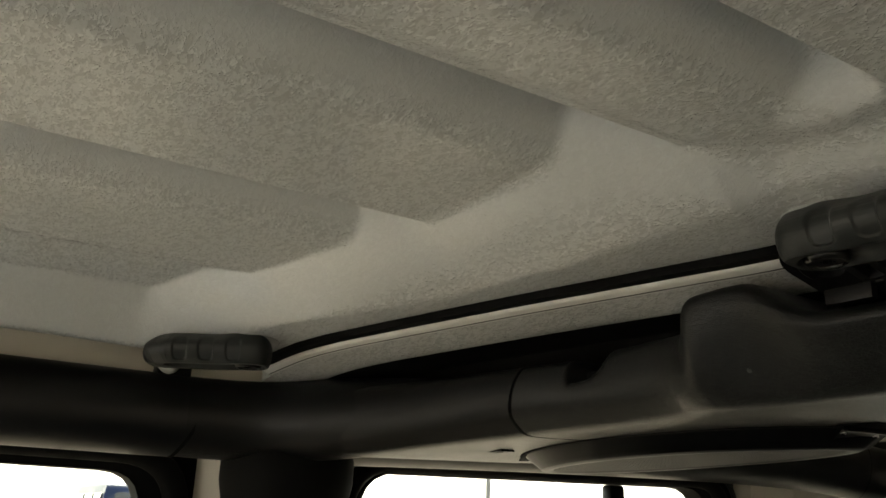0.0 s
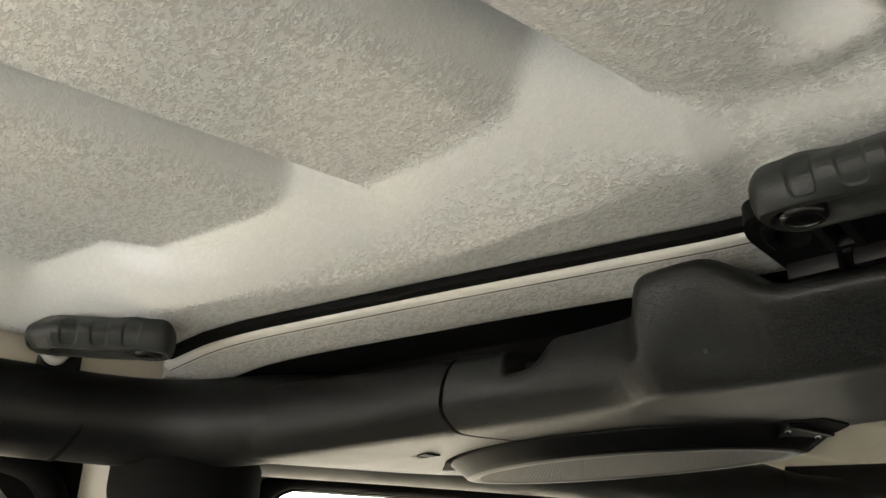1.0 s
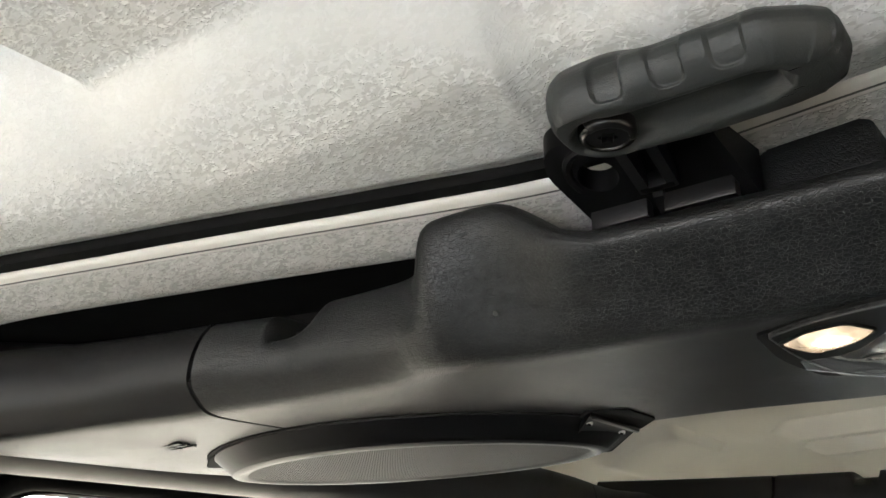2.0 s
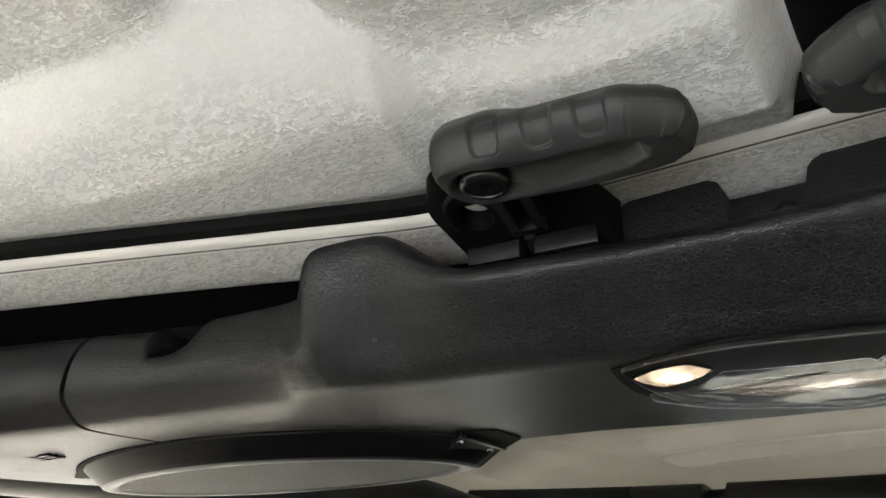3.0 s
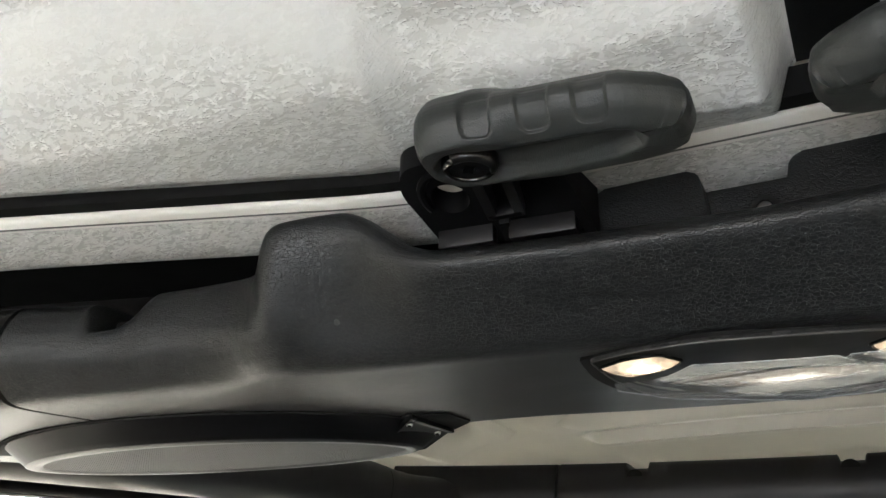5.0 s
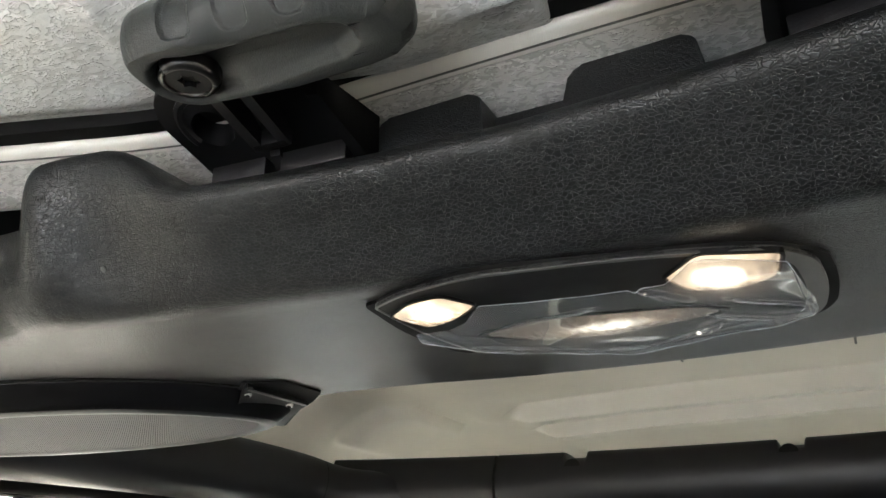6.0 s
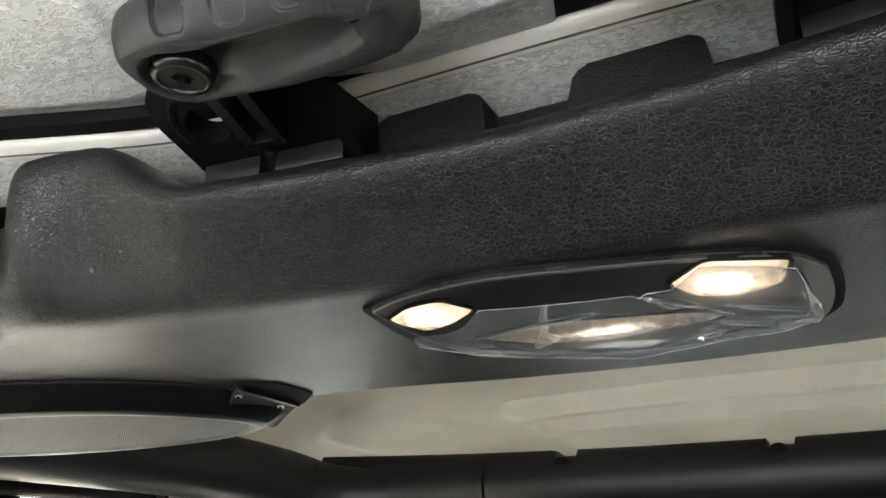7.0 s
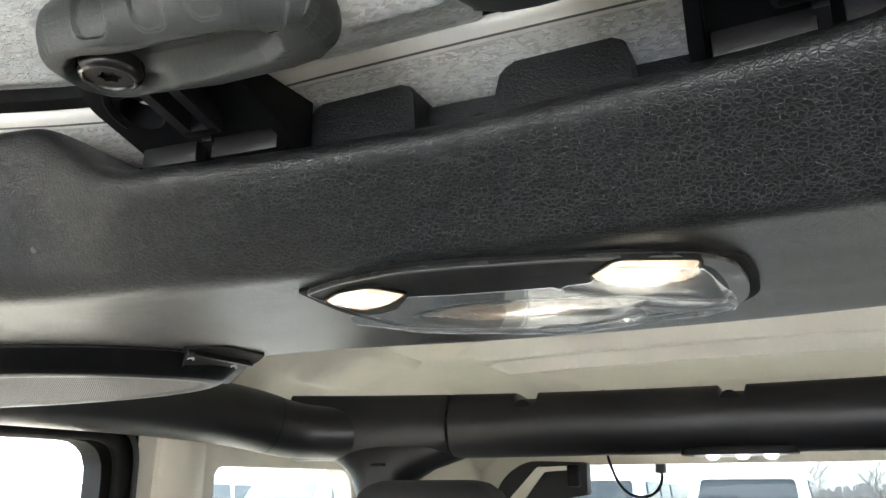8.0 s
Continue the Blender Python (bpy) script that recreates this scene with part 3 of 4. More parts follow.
TOP_Z = [(0.0, 1.6985), (0.128, 1.6985), (0.140, 1.7020), (0.162, 1.7185), (0.170, 1.7220), (0.182, 1.7220), (0.203, 1.7195), (0.2085, 1.7165), (0.2125, 1.7090), (0.220, 1.7045), (0.26, 1.7030), (0.285, 1.7010), (0.315, 1.6970), (0.37, 1.6955), (0.50, 1.690), (0.60, 1.688)]
REAR_Y = [(0.0, 0.213), (0.05, 0.210), (0.10, 0.202), (0.16, 0.184), (0.21, 0.176), (0.26, 0.185), (0.34, 0.195), (0.42, 0.19), (0.50, 0.16), (0.55, 0.10), (0.64, 0.02)]


def underside(x, y):
    return 1.658 - 0.075 * x * x + 0.035 * y


def steady_read(table, x, w=0.012):
    return sum(lerp_table(table, abs(x) + d * w) for d in (-1, -0.5, 0, 0.5, 1)) / 5


def bar_section(x):
    f, t, r = steady_read(FRONT_Y, x, 0.0045), steady_read(TOP_Z, x, 0.003), steady_read(REAR_Y, x)
    low, mid = steady_read(FRONT_Y, x, 0.020), steady_read(FRONT_Y, x, 0.0075)
    b = underside(x, f)
    k = (t - b) / 0.045
    a = abs(x)
    cut = ease((a - 0.281) / 0.022) * (1 - ease((a - 0.312) / 0.005))
    # a flat, forward-leaning face between the humps, a rounder one towards the ends
    flat = 1 - ease((a - 0.180) / 0.050)
    y0, z0, y1, z1 = f + 0.0003, t - 0.0085, low + 0.030, b + 0.0046
    third = [(y0 + (y1 - y0) * q, z0 + (z1 - z0) * q) for q in (0.28, 0.7)]
    third[0] = (third[0][0] - 0.0022, third[0][1])
    full = [((f + mid) / 2 + 0.0002, b + 0.027 * k), ((mid + low) / 2 + 0.0035, b + 0.0150)]
    face = [(u[0] * flat + v[0] * (1 - flat), u[1] * flat + v[1] * (1 - flat)) for u, v in zip(third, full)]
    pts = [(f + 0.085, t - 0.001), (f + 0.018 + 0.014 * cut, t - 0.013 * cut), (f + 0.0055 + 0.014 * cut, t - 0.0018 - 0.012 * cut), (f + 0.0003 + 0.005 * cut, t - 0.0085 - 0.009 * cut), face[0], face[1], (low + 0.0135 + 0.0165 * flat, b + 0.0066 - 0.0020 * flat), (low + 0.0205 + 0.0165 * flat, b + 0.0016 - 0.0010 * flat),
           (low + 0.036 + 0.015 * flat, underside(x, low + 0.036 + 0.015 * flat)), (low + 0.064, underside(x, low + 0.064)), ((f + r) / 2, underside(x, (f + r) / 2)), (r - 0.012, underside(x, r - 0.012)), (r, underside(x, r) + 0.006), (r - 0.004, t)]
    # beyond the humps the face swells below its top edge
    swell = ease((a - 0.214) / 0.022)
    for i, d in ((2, 0.0025), (3, 0.0025)):
        pts[i] = (pts[i][0] + d * swell, pts[i][1])
    out = [Vector((x + seam_lean(x, z), y, z)) for y, z in pts]
    line = smooth_path(out, 2)
    return [tuple(p) for p in line]


def seam_lean(x, z):
    """The seam near each end leans inwards towards the top."""
    return -math.copysign(0.013, x) * ease((z - 1.650) / 0.042) * max(0.0, 1 - abs(abs(x) - 0.3635) / 0.05)


def end_section(x):
    """The bar's outer end, drawn in to a rounded nose inside the padded corner."""
    q = min(1.0, max(0.0, (abs(x) - 0.48) / 0.125))
    k = max(0.05, math.sqrt(1 - q * q))
    c = steady_read(FRONT_Y, x, 0.007) + 0.036
    return [(px, c + (py - c) * k, 1.665 + (pz - 1.665) * k) for px, py, pz in bar_section(x)]


sound_bar = root("sound_bar", (0, 0.1, 1.70), "black grained-plastic overhead sound bar across the cabin", "sound bar")
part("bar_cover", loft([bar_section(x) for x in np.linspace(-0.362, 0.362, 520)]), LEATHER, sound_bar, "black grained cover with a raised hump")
for s in (-1, 1):
    part("end_cover", loft([end_section(s * x) for x in np.concatenate([np.linspace(0.3648, 0.48, 40), 0.48 + 0.125 * np.sin(np.linspace(0.03, 1.0, 24) * math.pi / 2)])]), LEATHER_FINE, sound_bar, "smoother black end cover behind a dark seam")
    part("seam_core", loft([[(p[0], p[1] + (0.002 if i < 22 else -0.001), p[2] + (-0.001 if i < 14 else 0.0018)) for i, p in enumerate(bar_section(s * x))] for x in (0.359, 0.368)]), RUBBER, sound_bar)
    # black block set in the notch as the shade of its hollow
    part("pocket_shade", prism(rounded([(s * 0.297, -0.034), (s * 0.314, -0.038), (s * 0.314, 0.0), (s * 0.297, 0.0)], 0.005), 1.672, 1.6885, 0.001), RUBBER, sound_bar, "black block painting the shade of a hollow in the top edge")
# raised blocks on the top edge
BLOCK = rounded([(-0.0725, 1.698), (-0.0668, 1.7262), (-0.0225, 1.7272), (-0.0190, 1.698)], [0.001, 0.0045, 0.0045, 0.001], 4)
for dx in (0.0, 0.0805):
    part("raised_block", prism([(x + dx, z) for x, z in BLOCK], 0.0, 0.020, 0.0015, lambda u, v, w: Vector((u, -0.006 + w + (v - 1.70) * 0.1, v))), LEATHER, sound_bar)
part("rear_ledge", box(-0.078, 0.0805, 0.009, 0.042, 1.69, 1.7222, 0.0015), LEATHER, sound_bar)
screw = part("screw", disc((0.001, 0.0078, 1.7090), (0, -1, -0.3), 0.0036, 0.003, 0.0008), BLACK_STEEL, sound_bar, "small dark metal screw")
# flat black disc paints the dark of the screw's recess
part("screw_recess_shade", disc((0.001, 0.0092, 1.7090), (0, -1, -0.3), 0.0058, 0.002), RUBBER, sound_bar)
scuffed = min(bar_section(-0.18)[:28], key=lambda p: abs(p[2] - 1.6735))
part("scuff", disc(scuffed, (0.1, -1, -0.75), 0.0014, 0.0007, 0.0002), RIM_SHEEN_SCUFF, sound_bar, "small pale scuff mark")
part("moulded_mark", joined(*[box(-0.445 + a, -0.445 + a + 0.012, -0.026 + 0.005 * k, -0.0238 + 0.005 * k, 1.6418, 1.6432) for k in range(3) for a in (-0.012, 0.003)]), BLACK, sound_bar, "small moulded recycling mark", smooth=False)

# speakers under the bar
ANG = math.atan2(0.137, 0.262)
CX, CY = -0.350, 0.100


def speaker_outline(grow, n=64):
    """A long leaf with blunt tips."""
    pts = []
    for i in range(n):
        a = 2 * math.pi * i / n
        u = (0.142 + grow) * math.copysign(abs(math.cos(a)) ** 0.95, math.cos(a))
        w = (0.086 + grow) * math.copysign(abs(math.sin(a)) ** 1.25, math.sin(a))
        pts.append((CX + u * math.cos(ANG) - w * math.sin(ANG), CY + u * math.sin(ANG) + w * math.cos(ANG)))
    return pts


def speaker(s):
    pod = part("speaker", loft([[(s * -x, y, underside(x, y) + dz) for x, y in speaker_outline(g)] for g, dz in ((0.0, 0.004), (-0.001, -0.001), (-0.012, -0.010), (-0.015, -0.0125), (-0.019, -0.0132), (-0.025, -0.0132), (-0.0265, -0.0125))]), BLACK, sound_bar, "black speaker pod with a leaf-shaped grille")
    ring = part("rim", loft([[(s * -x, y, underside(x, y) + dz) for x, y in speaker_outline(g)] for g, dz in ((-0.015, -0.0128), (-0.018, -0.0140), (-0.023, -0.0140), (-0.026, -0.0130))], caps=False), PAD, pod, "smooth dark rim")
    outline = speaker_outline(-0.0252)
    rows_ = []
    for k in np.linspace(1.0, 0.02, 16):
        rows_.append([(s * -(CX + (x - CX) * k), CY + (y - CY) * k, underside(CX + (x - CX) * k, CY + (y - CY) * k) - 0.0130 - 0.0010 * (1 - k * k)) for x, y in outline])
    part("grille", loft(rows_), GRILLE, pod, "fine perforated grey mesh")
    # black ring painted in for the shade in the gap round the pod
    gap = part("gap_shade", loft([[(s * -x, y, underside(x, y) + dz) for x, y in speaker_outline(g)] for g, dz in ((0.004, 0.003), (0.004, -0.0008), (0.0, -0.0008))], caps=False), RUBBER, pod)
    # clip plate with two screws at the inner tip
    def tip(u, v, w):
        return Vector((s * u, v, underside(u, v) + w - 0.0070 * ease((u - 0.221) / 0.026)))
    def flush(u, v, w):
        return Vector((s * u, v, underside(u, v) + w))
    # black slab stands for the shade in the recess behind the clip
    part("recess_shade", prism(rounded([(0.240, 0.121), (0.217, 0.101), (0.197, 0.114), (0.199, 0.150), (0.2185, 0.169), (0.250, 0.190)], [0.002, 0.002, 0.003, 0.003, 0.002, 0.004]), -0.0012, 0.0035, 0.0006, flush), RUBBER, pod)
    clip = part("clip", prism(rounded([(0.250, 0.133), (0.2145, 0.1015), (0.2190, 0.1625), (0.2550, 0.1865)], [0.008, 0.002, 0.002, 0.008]), -0.0034, 0.0005, 0.0007, tip), CLIP, pod, "dark grey end clip with rounded corners")
    part("clip_bar", prism(rounded([(0.2160, 0.1040), (0.2125, 0.1050), (0.2165, 0.1625), (0.2200, 0.1625)], 0.0012), -0.0048, -0.0030, 0.0006, tip), BLACK, clip)
    for u, v in ((0.2225, 0.1130), (0.2240, 0.1530)):
        head = part("clip_screw", disc(tip(u, v, -0.0046), (0, -0.3, -1), 0.0021, 0.002, 0.0006), STEEL, clip, "bright screw head")
        part("screw_socket", disc(tip(u, v - 0.0003, -0.0056), (0, -0.3, -1), 0.0012, 0.0004), RUBBER, head)
    # proud black wedge in place of the tip's shaded cavity
    part("tip_shade", prism(rounded([(s * 0.492, 0.036), (s * 0.455, 0.014), (s * 0.435, 0.030), (s * 0.468, 0.072)], 0.005), -0.001, 0.003, 0.0, lambda u, v, w: Vector((u, v, underside(u, v) + w))), RUBBER, pod, "black wedge painting the shade of a hollow at the tip")


GRILLE = material("grille_mesh", (0.05, 0.048, 0.046), 0.6, 0.0, 0.25)
_v = coords(GRILLE)
_w = node(GRILLE, "ShaderNodeTexWave", Scale=400.0)
_w.bands_direction = "DIAGONAL"
link(GRILLE, _v, _w.inputs["Vector"])
_w2 = node(GRILLE, "ShaderNodeTexVoronoi", Scale=700.0)
link(GRILLE, _v, _w2.inputs["Vector"])
link(GRILLE, blend(GRILLE, calc(GRILLE, "MULTIPLY", _w.outputs["Fac"], 0.6), (0.034, 0.033, 0.031), (0.010, 0.010, 0.010)), bsdf(GRILLE).inputs["Base Color"])
bump(GRILLE, _w.outputs["Fac"], 0.5, 0.0006)
speaker(-1)
speaker(1)

# ---- dome lamp with its protective film ----
lamp = root("dome_lamp", (0, 0.07, 1.66), "lit overhead dome lamp under loose clear film", "lamp")


def under(u, v, w):
    return Vector((u, v, underside(u, v) - 0.0005 + w))


HOUSING = rounded([(-0.0795, 0.0165), (-0.060, 0.0065), (-0.030, 0.0015), (0.013, 0.0085), (0.045, 0.0155), (0.072, 0.027), (0.0815, 0.042), (0.0835, 0.0765), (0.0795, 0.109), (0.072, 0.126), (-0.012, 0.150), (-0.0775, 0.109), (-0.0825, 0.06)], [0.003, 0.012, 0.012, 0.02, 0.02, 0.014, 0.014, 0.02, 0.012, 0.012, 0.03, 0.006, 0.02], 5)
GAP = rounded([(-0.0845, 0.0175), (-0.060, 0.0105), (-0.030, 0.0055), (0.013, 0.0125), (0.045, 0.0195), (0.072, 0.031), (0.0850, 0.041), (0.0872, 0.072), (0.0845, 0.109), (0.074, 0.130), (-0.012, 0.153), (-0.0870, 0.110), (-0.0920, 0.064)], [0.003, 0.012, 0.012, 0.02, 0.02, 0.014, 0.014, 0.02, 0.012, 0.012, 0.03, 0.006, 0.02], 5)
# black sheet laid round the housing as the shade in its gap
part("gap_shade", prism(GAP, -0.0010, 0.004, 0.0, under), RUBBER, lamp)
part("housing", prism(HOUSING, -0.0022, 0.006, 0.0015, under, 3), TRIM, lamp, "dark satin lamp housing")
# lighter ring carries the sheen along the housing's edge in its colour
INNER = [(0.95 * x - 0.0036, 0.0745 + 0.975 * (y - 0.0745)) for x, y in HOUSING]
part("housing_sheen", holed(HOUSING, [INNER], lambda u, v, w: under(u, v, -0.0028 + w), 0.0020), RIM_SHEEN_SCUFF, lamp, "lighter grey ring painting the sheen on the housing edge")
LENS_L = rounded([(-0.0795, 0.0300), (-0.0640, 0.0180), (-0.0500, 0.0160), (-0.0430, 0.0340), (-0.0560, 0.0450), (-0.0730, 0.0510)], 0.004)
LENS_R = rounded([(0.0305, 0.0390), (0.0465, 0.0180), (0.0715, 0.0290), (0.0675, 0.0550), (0.0515, 0.0620), (0.0345, 0.0550)], 0.004)
LENS_C = rounded([(-0.0610, 0.0780), (-0.0290, 0.0660), (0.0310, 0.0800), (0.0430, 0.0940), (-0.0070, 0.1050), (-0.0440, 0.0970)], 0.006)
for nm, shape, lab, glass in (("reading_lens", LENS_L, "lit warm white faceted lens", LENS_LEFT), ("reading_lens", LENS_R, "lit warm white faceted lens", LENS_RIGHT), ("centre_lens", LENS_C, "softly lit long centre lens", LENS_CENTRE)):
    cx, cy = sum(p[0] for p in shape) / len(shape), sum(p[1] for p in shape) / len(shape)
    rings = [[under(cx + (x - cx) * k, cy + (y - cy) * k, w) for x, y in shape] for k, w in ((1.0, 0.0), (1.0, -0.0026), (0.97, -0.0034), (0.78, -0.0050), (0.45, -0.0056), (0.05, -0.0058))]
    lens = part(nm, loft(rings), glass, lamp, lab)
    part("lens_rim", loft([[under(cx + (x - cx) * k, cy + (y - cy) * k, w) for x, y in shape] for k, w in ((1.09, -0.0015), (1.08, -0.0034), (1.03, -0.0036), (1.0, -0.0024))], caps=False), TRIM, lens, "thin dark surround")
# loose film, wrinkled along its free edge
FILM_FRONT = [(-0.078, 0.048), (-0.062, 0.049), (-0.052, 0.043), (-0.045, 0.034), (-0.037, 0.0235), (-0.020, 0.0285), (0.004, 0.0325), (0.022, 0.0335), (0.0315, 0.0330), (0.0365, 0.0260), (0.0445, 0.0125), (0.050, 0.0125), (0.064, 0.0205), (0.0735, 0.0285), (0.0750, 0.060), (0.0775, 0.076)]
FILM_BACK = [(-0.078, 0.054), (-0.069, 0.069), (-0.064, 0.076), (-0.054, 0.084), (-0.043, 0.094), (-0.029, 0.104), (-0.015, 0.114), (-0.004, 0.1195), (0.010, 0.117), (0.023, 0.1115), (0.033, 0.108), (0.051, 0.1035), (0.062, 0.1015), (0.075, 0.090), (0.0775, 0.084)]
# folds pressed into the film: two ends, height, half-width
FOLDS = [((0.016, 0.027), (0.035, 0.054), 0.0012, 0.0011), ((0.022, 0.035), (0.028, 0.054), 0.0008, 0.0009), ((0.040, 0.078), (0.062, 0.092), 0.0016, 0.0012), ((0.041, 0.091), (0.030, 0.097), 0.0010, 0.0010), ((0.050, 0.060), (0.0765, 0.077), 0.0014, 0.0011), ((0.032, 0.103), (0.074, 0.089), 0.0020, 0.0014), ((0.005, 0.112), (0.041, 0.091), 0.0013, 0.0012), ((-0.05, 0.060), (-0.004, 0.050), 0.0005, 0.0014), ((-0.060, 0.074), (-0.030, 0.096), 0.0011, 0.0013), ((-0.012, 0.109), (0.004, 0.112), 0.0014, 0.0012)]


def fold_height(u, v):
    h = 0.0
    for a, b, high, wide in FOLDS:
        dx, dy = b[0] - a[0], b[1] - a[1]
        q = ((u - a[0]) * dx + (v - a[1]) * dy) / (dx * dx + dy * dy)
        if -0.15 < q < 1.15:
            d = math.hypot(u - a[0] - dx * q, v - a[1] - dy * q) / wide
            if d < 3:
                h += 1.25 * high * math.exp(-d * d) * ease((q + 0.15) / 0.3) * (1 - ease((q - 0.85) / 0.3))
    return h


film_rows = []
for k in np.linspace(0, 1, 150):
    row = []
    for u in np.linspace(-0.078, 0.0775, 240):
        front, back = lerp_table(FILM_FRONT, u), lerp_table(FILM_BACK, u)
        v = front + (back - front) * k
        wave = noise.noise((u * 13 + 3.0, v * 30 - u * 6, 0.3))
        curl = max(0.0, (k - 0.94) / 0.06) ** 2
        w = -0.0068 - 0.0022 * k - 0.0018 * k * wave - fold_height(u, v) - 0.0022 * curl * ease((u + 0.068) / 0.012) * (0.55 + 0.45 * noise.noise((u * 70, 1.7, 0.2)))
        row.append(under(u, v, w))
    film_rows.append(row)
# pale tubes paint the bright glint along the film's edges
EDGE_GLINT = speckled_material("film_edge_glint", (0.45, 0.47, 0.50), 0.12, 900.0, 0.00002, gloss=0.8)
for nm, line in (("front_edge", film_rows[0][60::2]), ("free_edge", film_rows[-1][::2])):
    line = [p + Vector((0, 0, -0.0002)) for p in line]
    film_line = tube(line, [0.00006 + 0.00014 * abs(noise.noise((i * 0.21, 0.4, len(nm)))) for i in range(len(line))], 6)
    part(nm, film_line, EDGE_GLINT, lamp, "pale line painting the glint on the film's folded edge")
film = part("clear_film", sheet(film_rows), FILM, lamp, "wrinkled clear protective film")

# ---- latches that hold the panels ----
def resample(points, n):
    """n points at even steps round a closed outline, from its leftmost point, anticlockwise."""
    pts = [Vector((p[0], p[1])) for p in points]
    area = sum(a.x * b.y - b.x * a.y for a, b in zip(pts, pts[1:] + pts[:1]))
    if area < 0:
        pts.reverse()
    i = min(range(len(pts)), key=lambda k: pts[k].x)
    pts = pts[i:] + pts[:i] + [pts[i]]
    run = [0.0]
    for a, b in zip(pts, pts[1:]):
        run.append(run[-1] + (b - a).length)
    out, j = [], 0
    for k in range(n):
        d = run[-1] * k / n
        while run[j + 1] < d:
            j += 1
        t = (d - run[j]) / max(1e-9, run[j + 1] - run[j])
        out.append(pts[j].lerp(pts[j + 1], t))
    return out


def inset(pts, d):
    out, n = [], len(pts)
    for i, p in enumerate(pts):
        t = (pts[(i + 1) % n] - pts[i - 1]).normalized()
        out.append(p + Vector((-t.y, t.x)) * d)
    return out


def arc(cx, cy, r, a0, a1, n=10):
    return [(cx + r * math.cos(radians(a0 + (a1 - a0) * k / n)), cy + r * math.sin(radians(a0 + (a1 - a0) * k / n))) for k in range(n + 1)]


HANDLE_PLAN = arc(0, 0, 0.0176, 95, 180, 6) + [(-0.0176 * math.cos(radians(a)) ** 0.62, -0.0222 * math.sin(radians(a)) ** 0.62) for a in (8, 18, 28, 38, 48, 58, 68, 78, 86)] + [(0.02, -0.0224), (0.055, -0.0226), (0.0605, -0.0221), (0.0640, -0.0206), (0.0745, -0.0145), (0.0790, -0.0105), (0.0802, -0.006), (0.0804, 0.003), (0.0780, 0.0098), (0.0705, 0.0150), (0.060, 0.0173), (0.03, 0.0196)]
RECESS_PLAN = arc(0, 0, 0.0126, 62, 298) + [(0.014, -0.0098), (0.040, -0.0098), (0.054, -0.0098), (0.0605, -0.0075), (0.0635, -0.0025), (0.0615, 0.003), (0.053, 0.0075), (0.030, 0.0105), (0.014, 0.0115)]
# height above the sole, then how far each side of the lever lies in from its plan: front, right end, left end, rear
LEVER_RINGS = [(0.0290, 0.0150, 0.0140, 0.0065, 0.004), (0.0262, 0.0110, 0.0100, 0.0035, 0.001), (0.0225, 0.0068, 0.0066, 0.0018, 0.0), (0.0190, 0.0032, 0.0038, 0.0008, 0.0), (0.0160, 0.0011, 0.0018, 0.0003, 0.0), (0.0138, 0.0003, 0.0008, 0.0001, 0.0),
               (0.0128, 0.0001, 0.0006, 0.0, 0.0), (0.0105, 0.0002, 0.0001, 0.0, 0.0), (0.0085, 0.0010, 0.0, 0.0, 0.0), (0.0062, 0.0026, 0.0003, 0.0003, 0.0001), (0.0042, 0.0046, 0.0010, 0.0009, 0.0004), (0.0026, 0.0066, 0.0020, 0.0012, 0.0010), (0.0014, 0.0084, 0.0032, 0.0018, 0.0018), (0.0005, 0.0098, 0.0046, 0.0024, 0.0030), (0.0, 0.0110, 0.0064, 0.0030, 0.0044)]


def groove(x, z):
    """Depth of one finger groove in the lever's front: a rounded scoop with a crisp lower lip."""
    v = (z - 0.0088) / (0.0074 if z < 0.0088 else 0.0092)
    r = ((x / 0.0060) ** 4 + v ** 4) ** 0.25
    return 0.0017 * (1 - ease((r - 0.78) / (0.22 + 0.25 * max(0.0, v))))


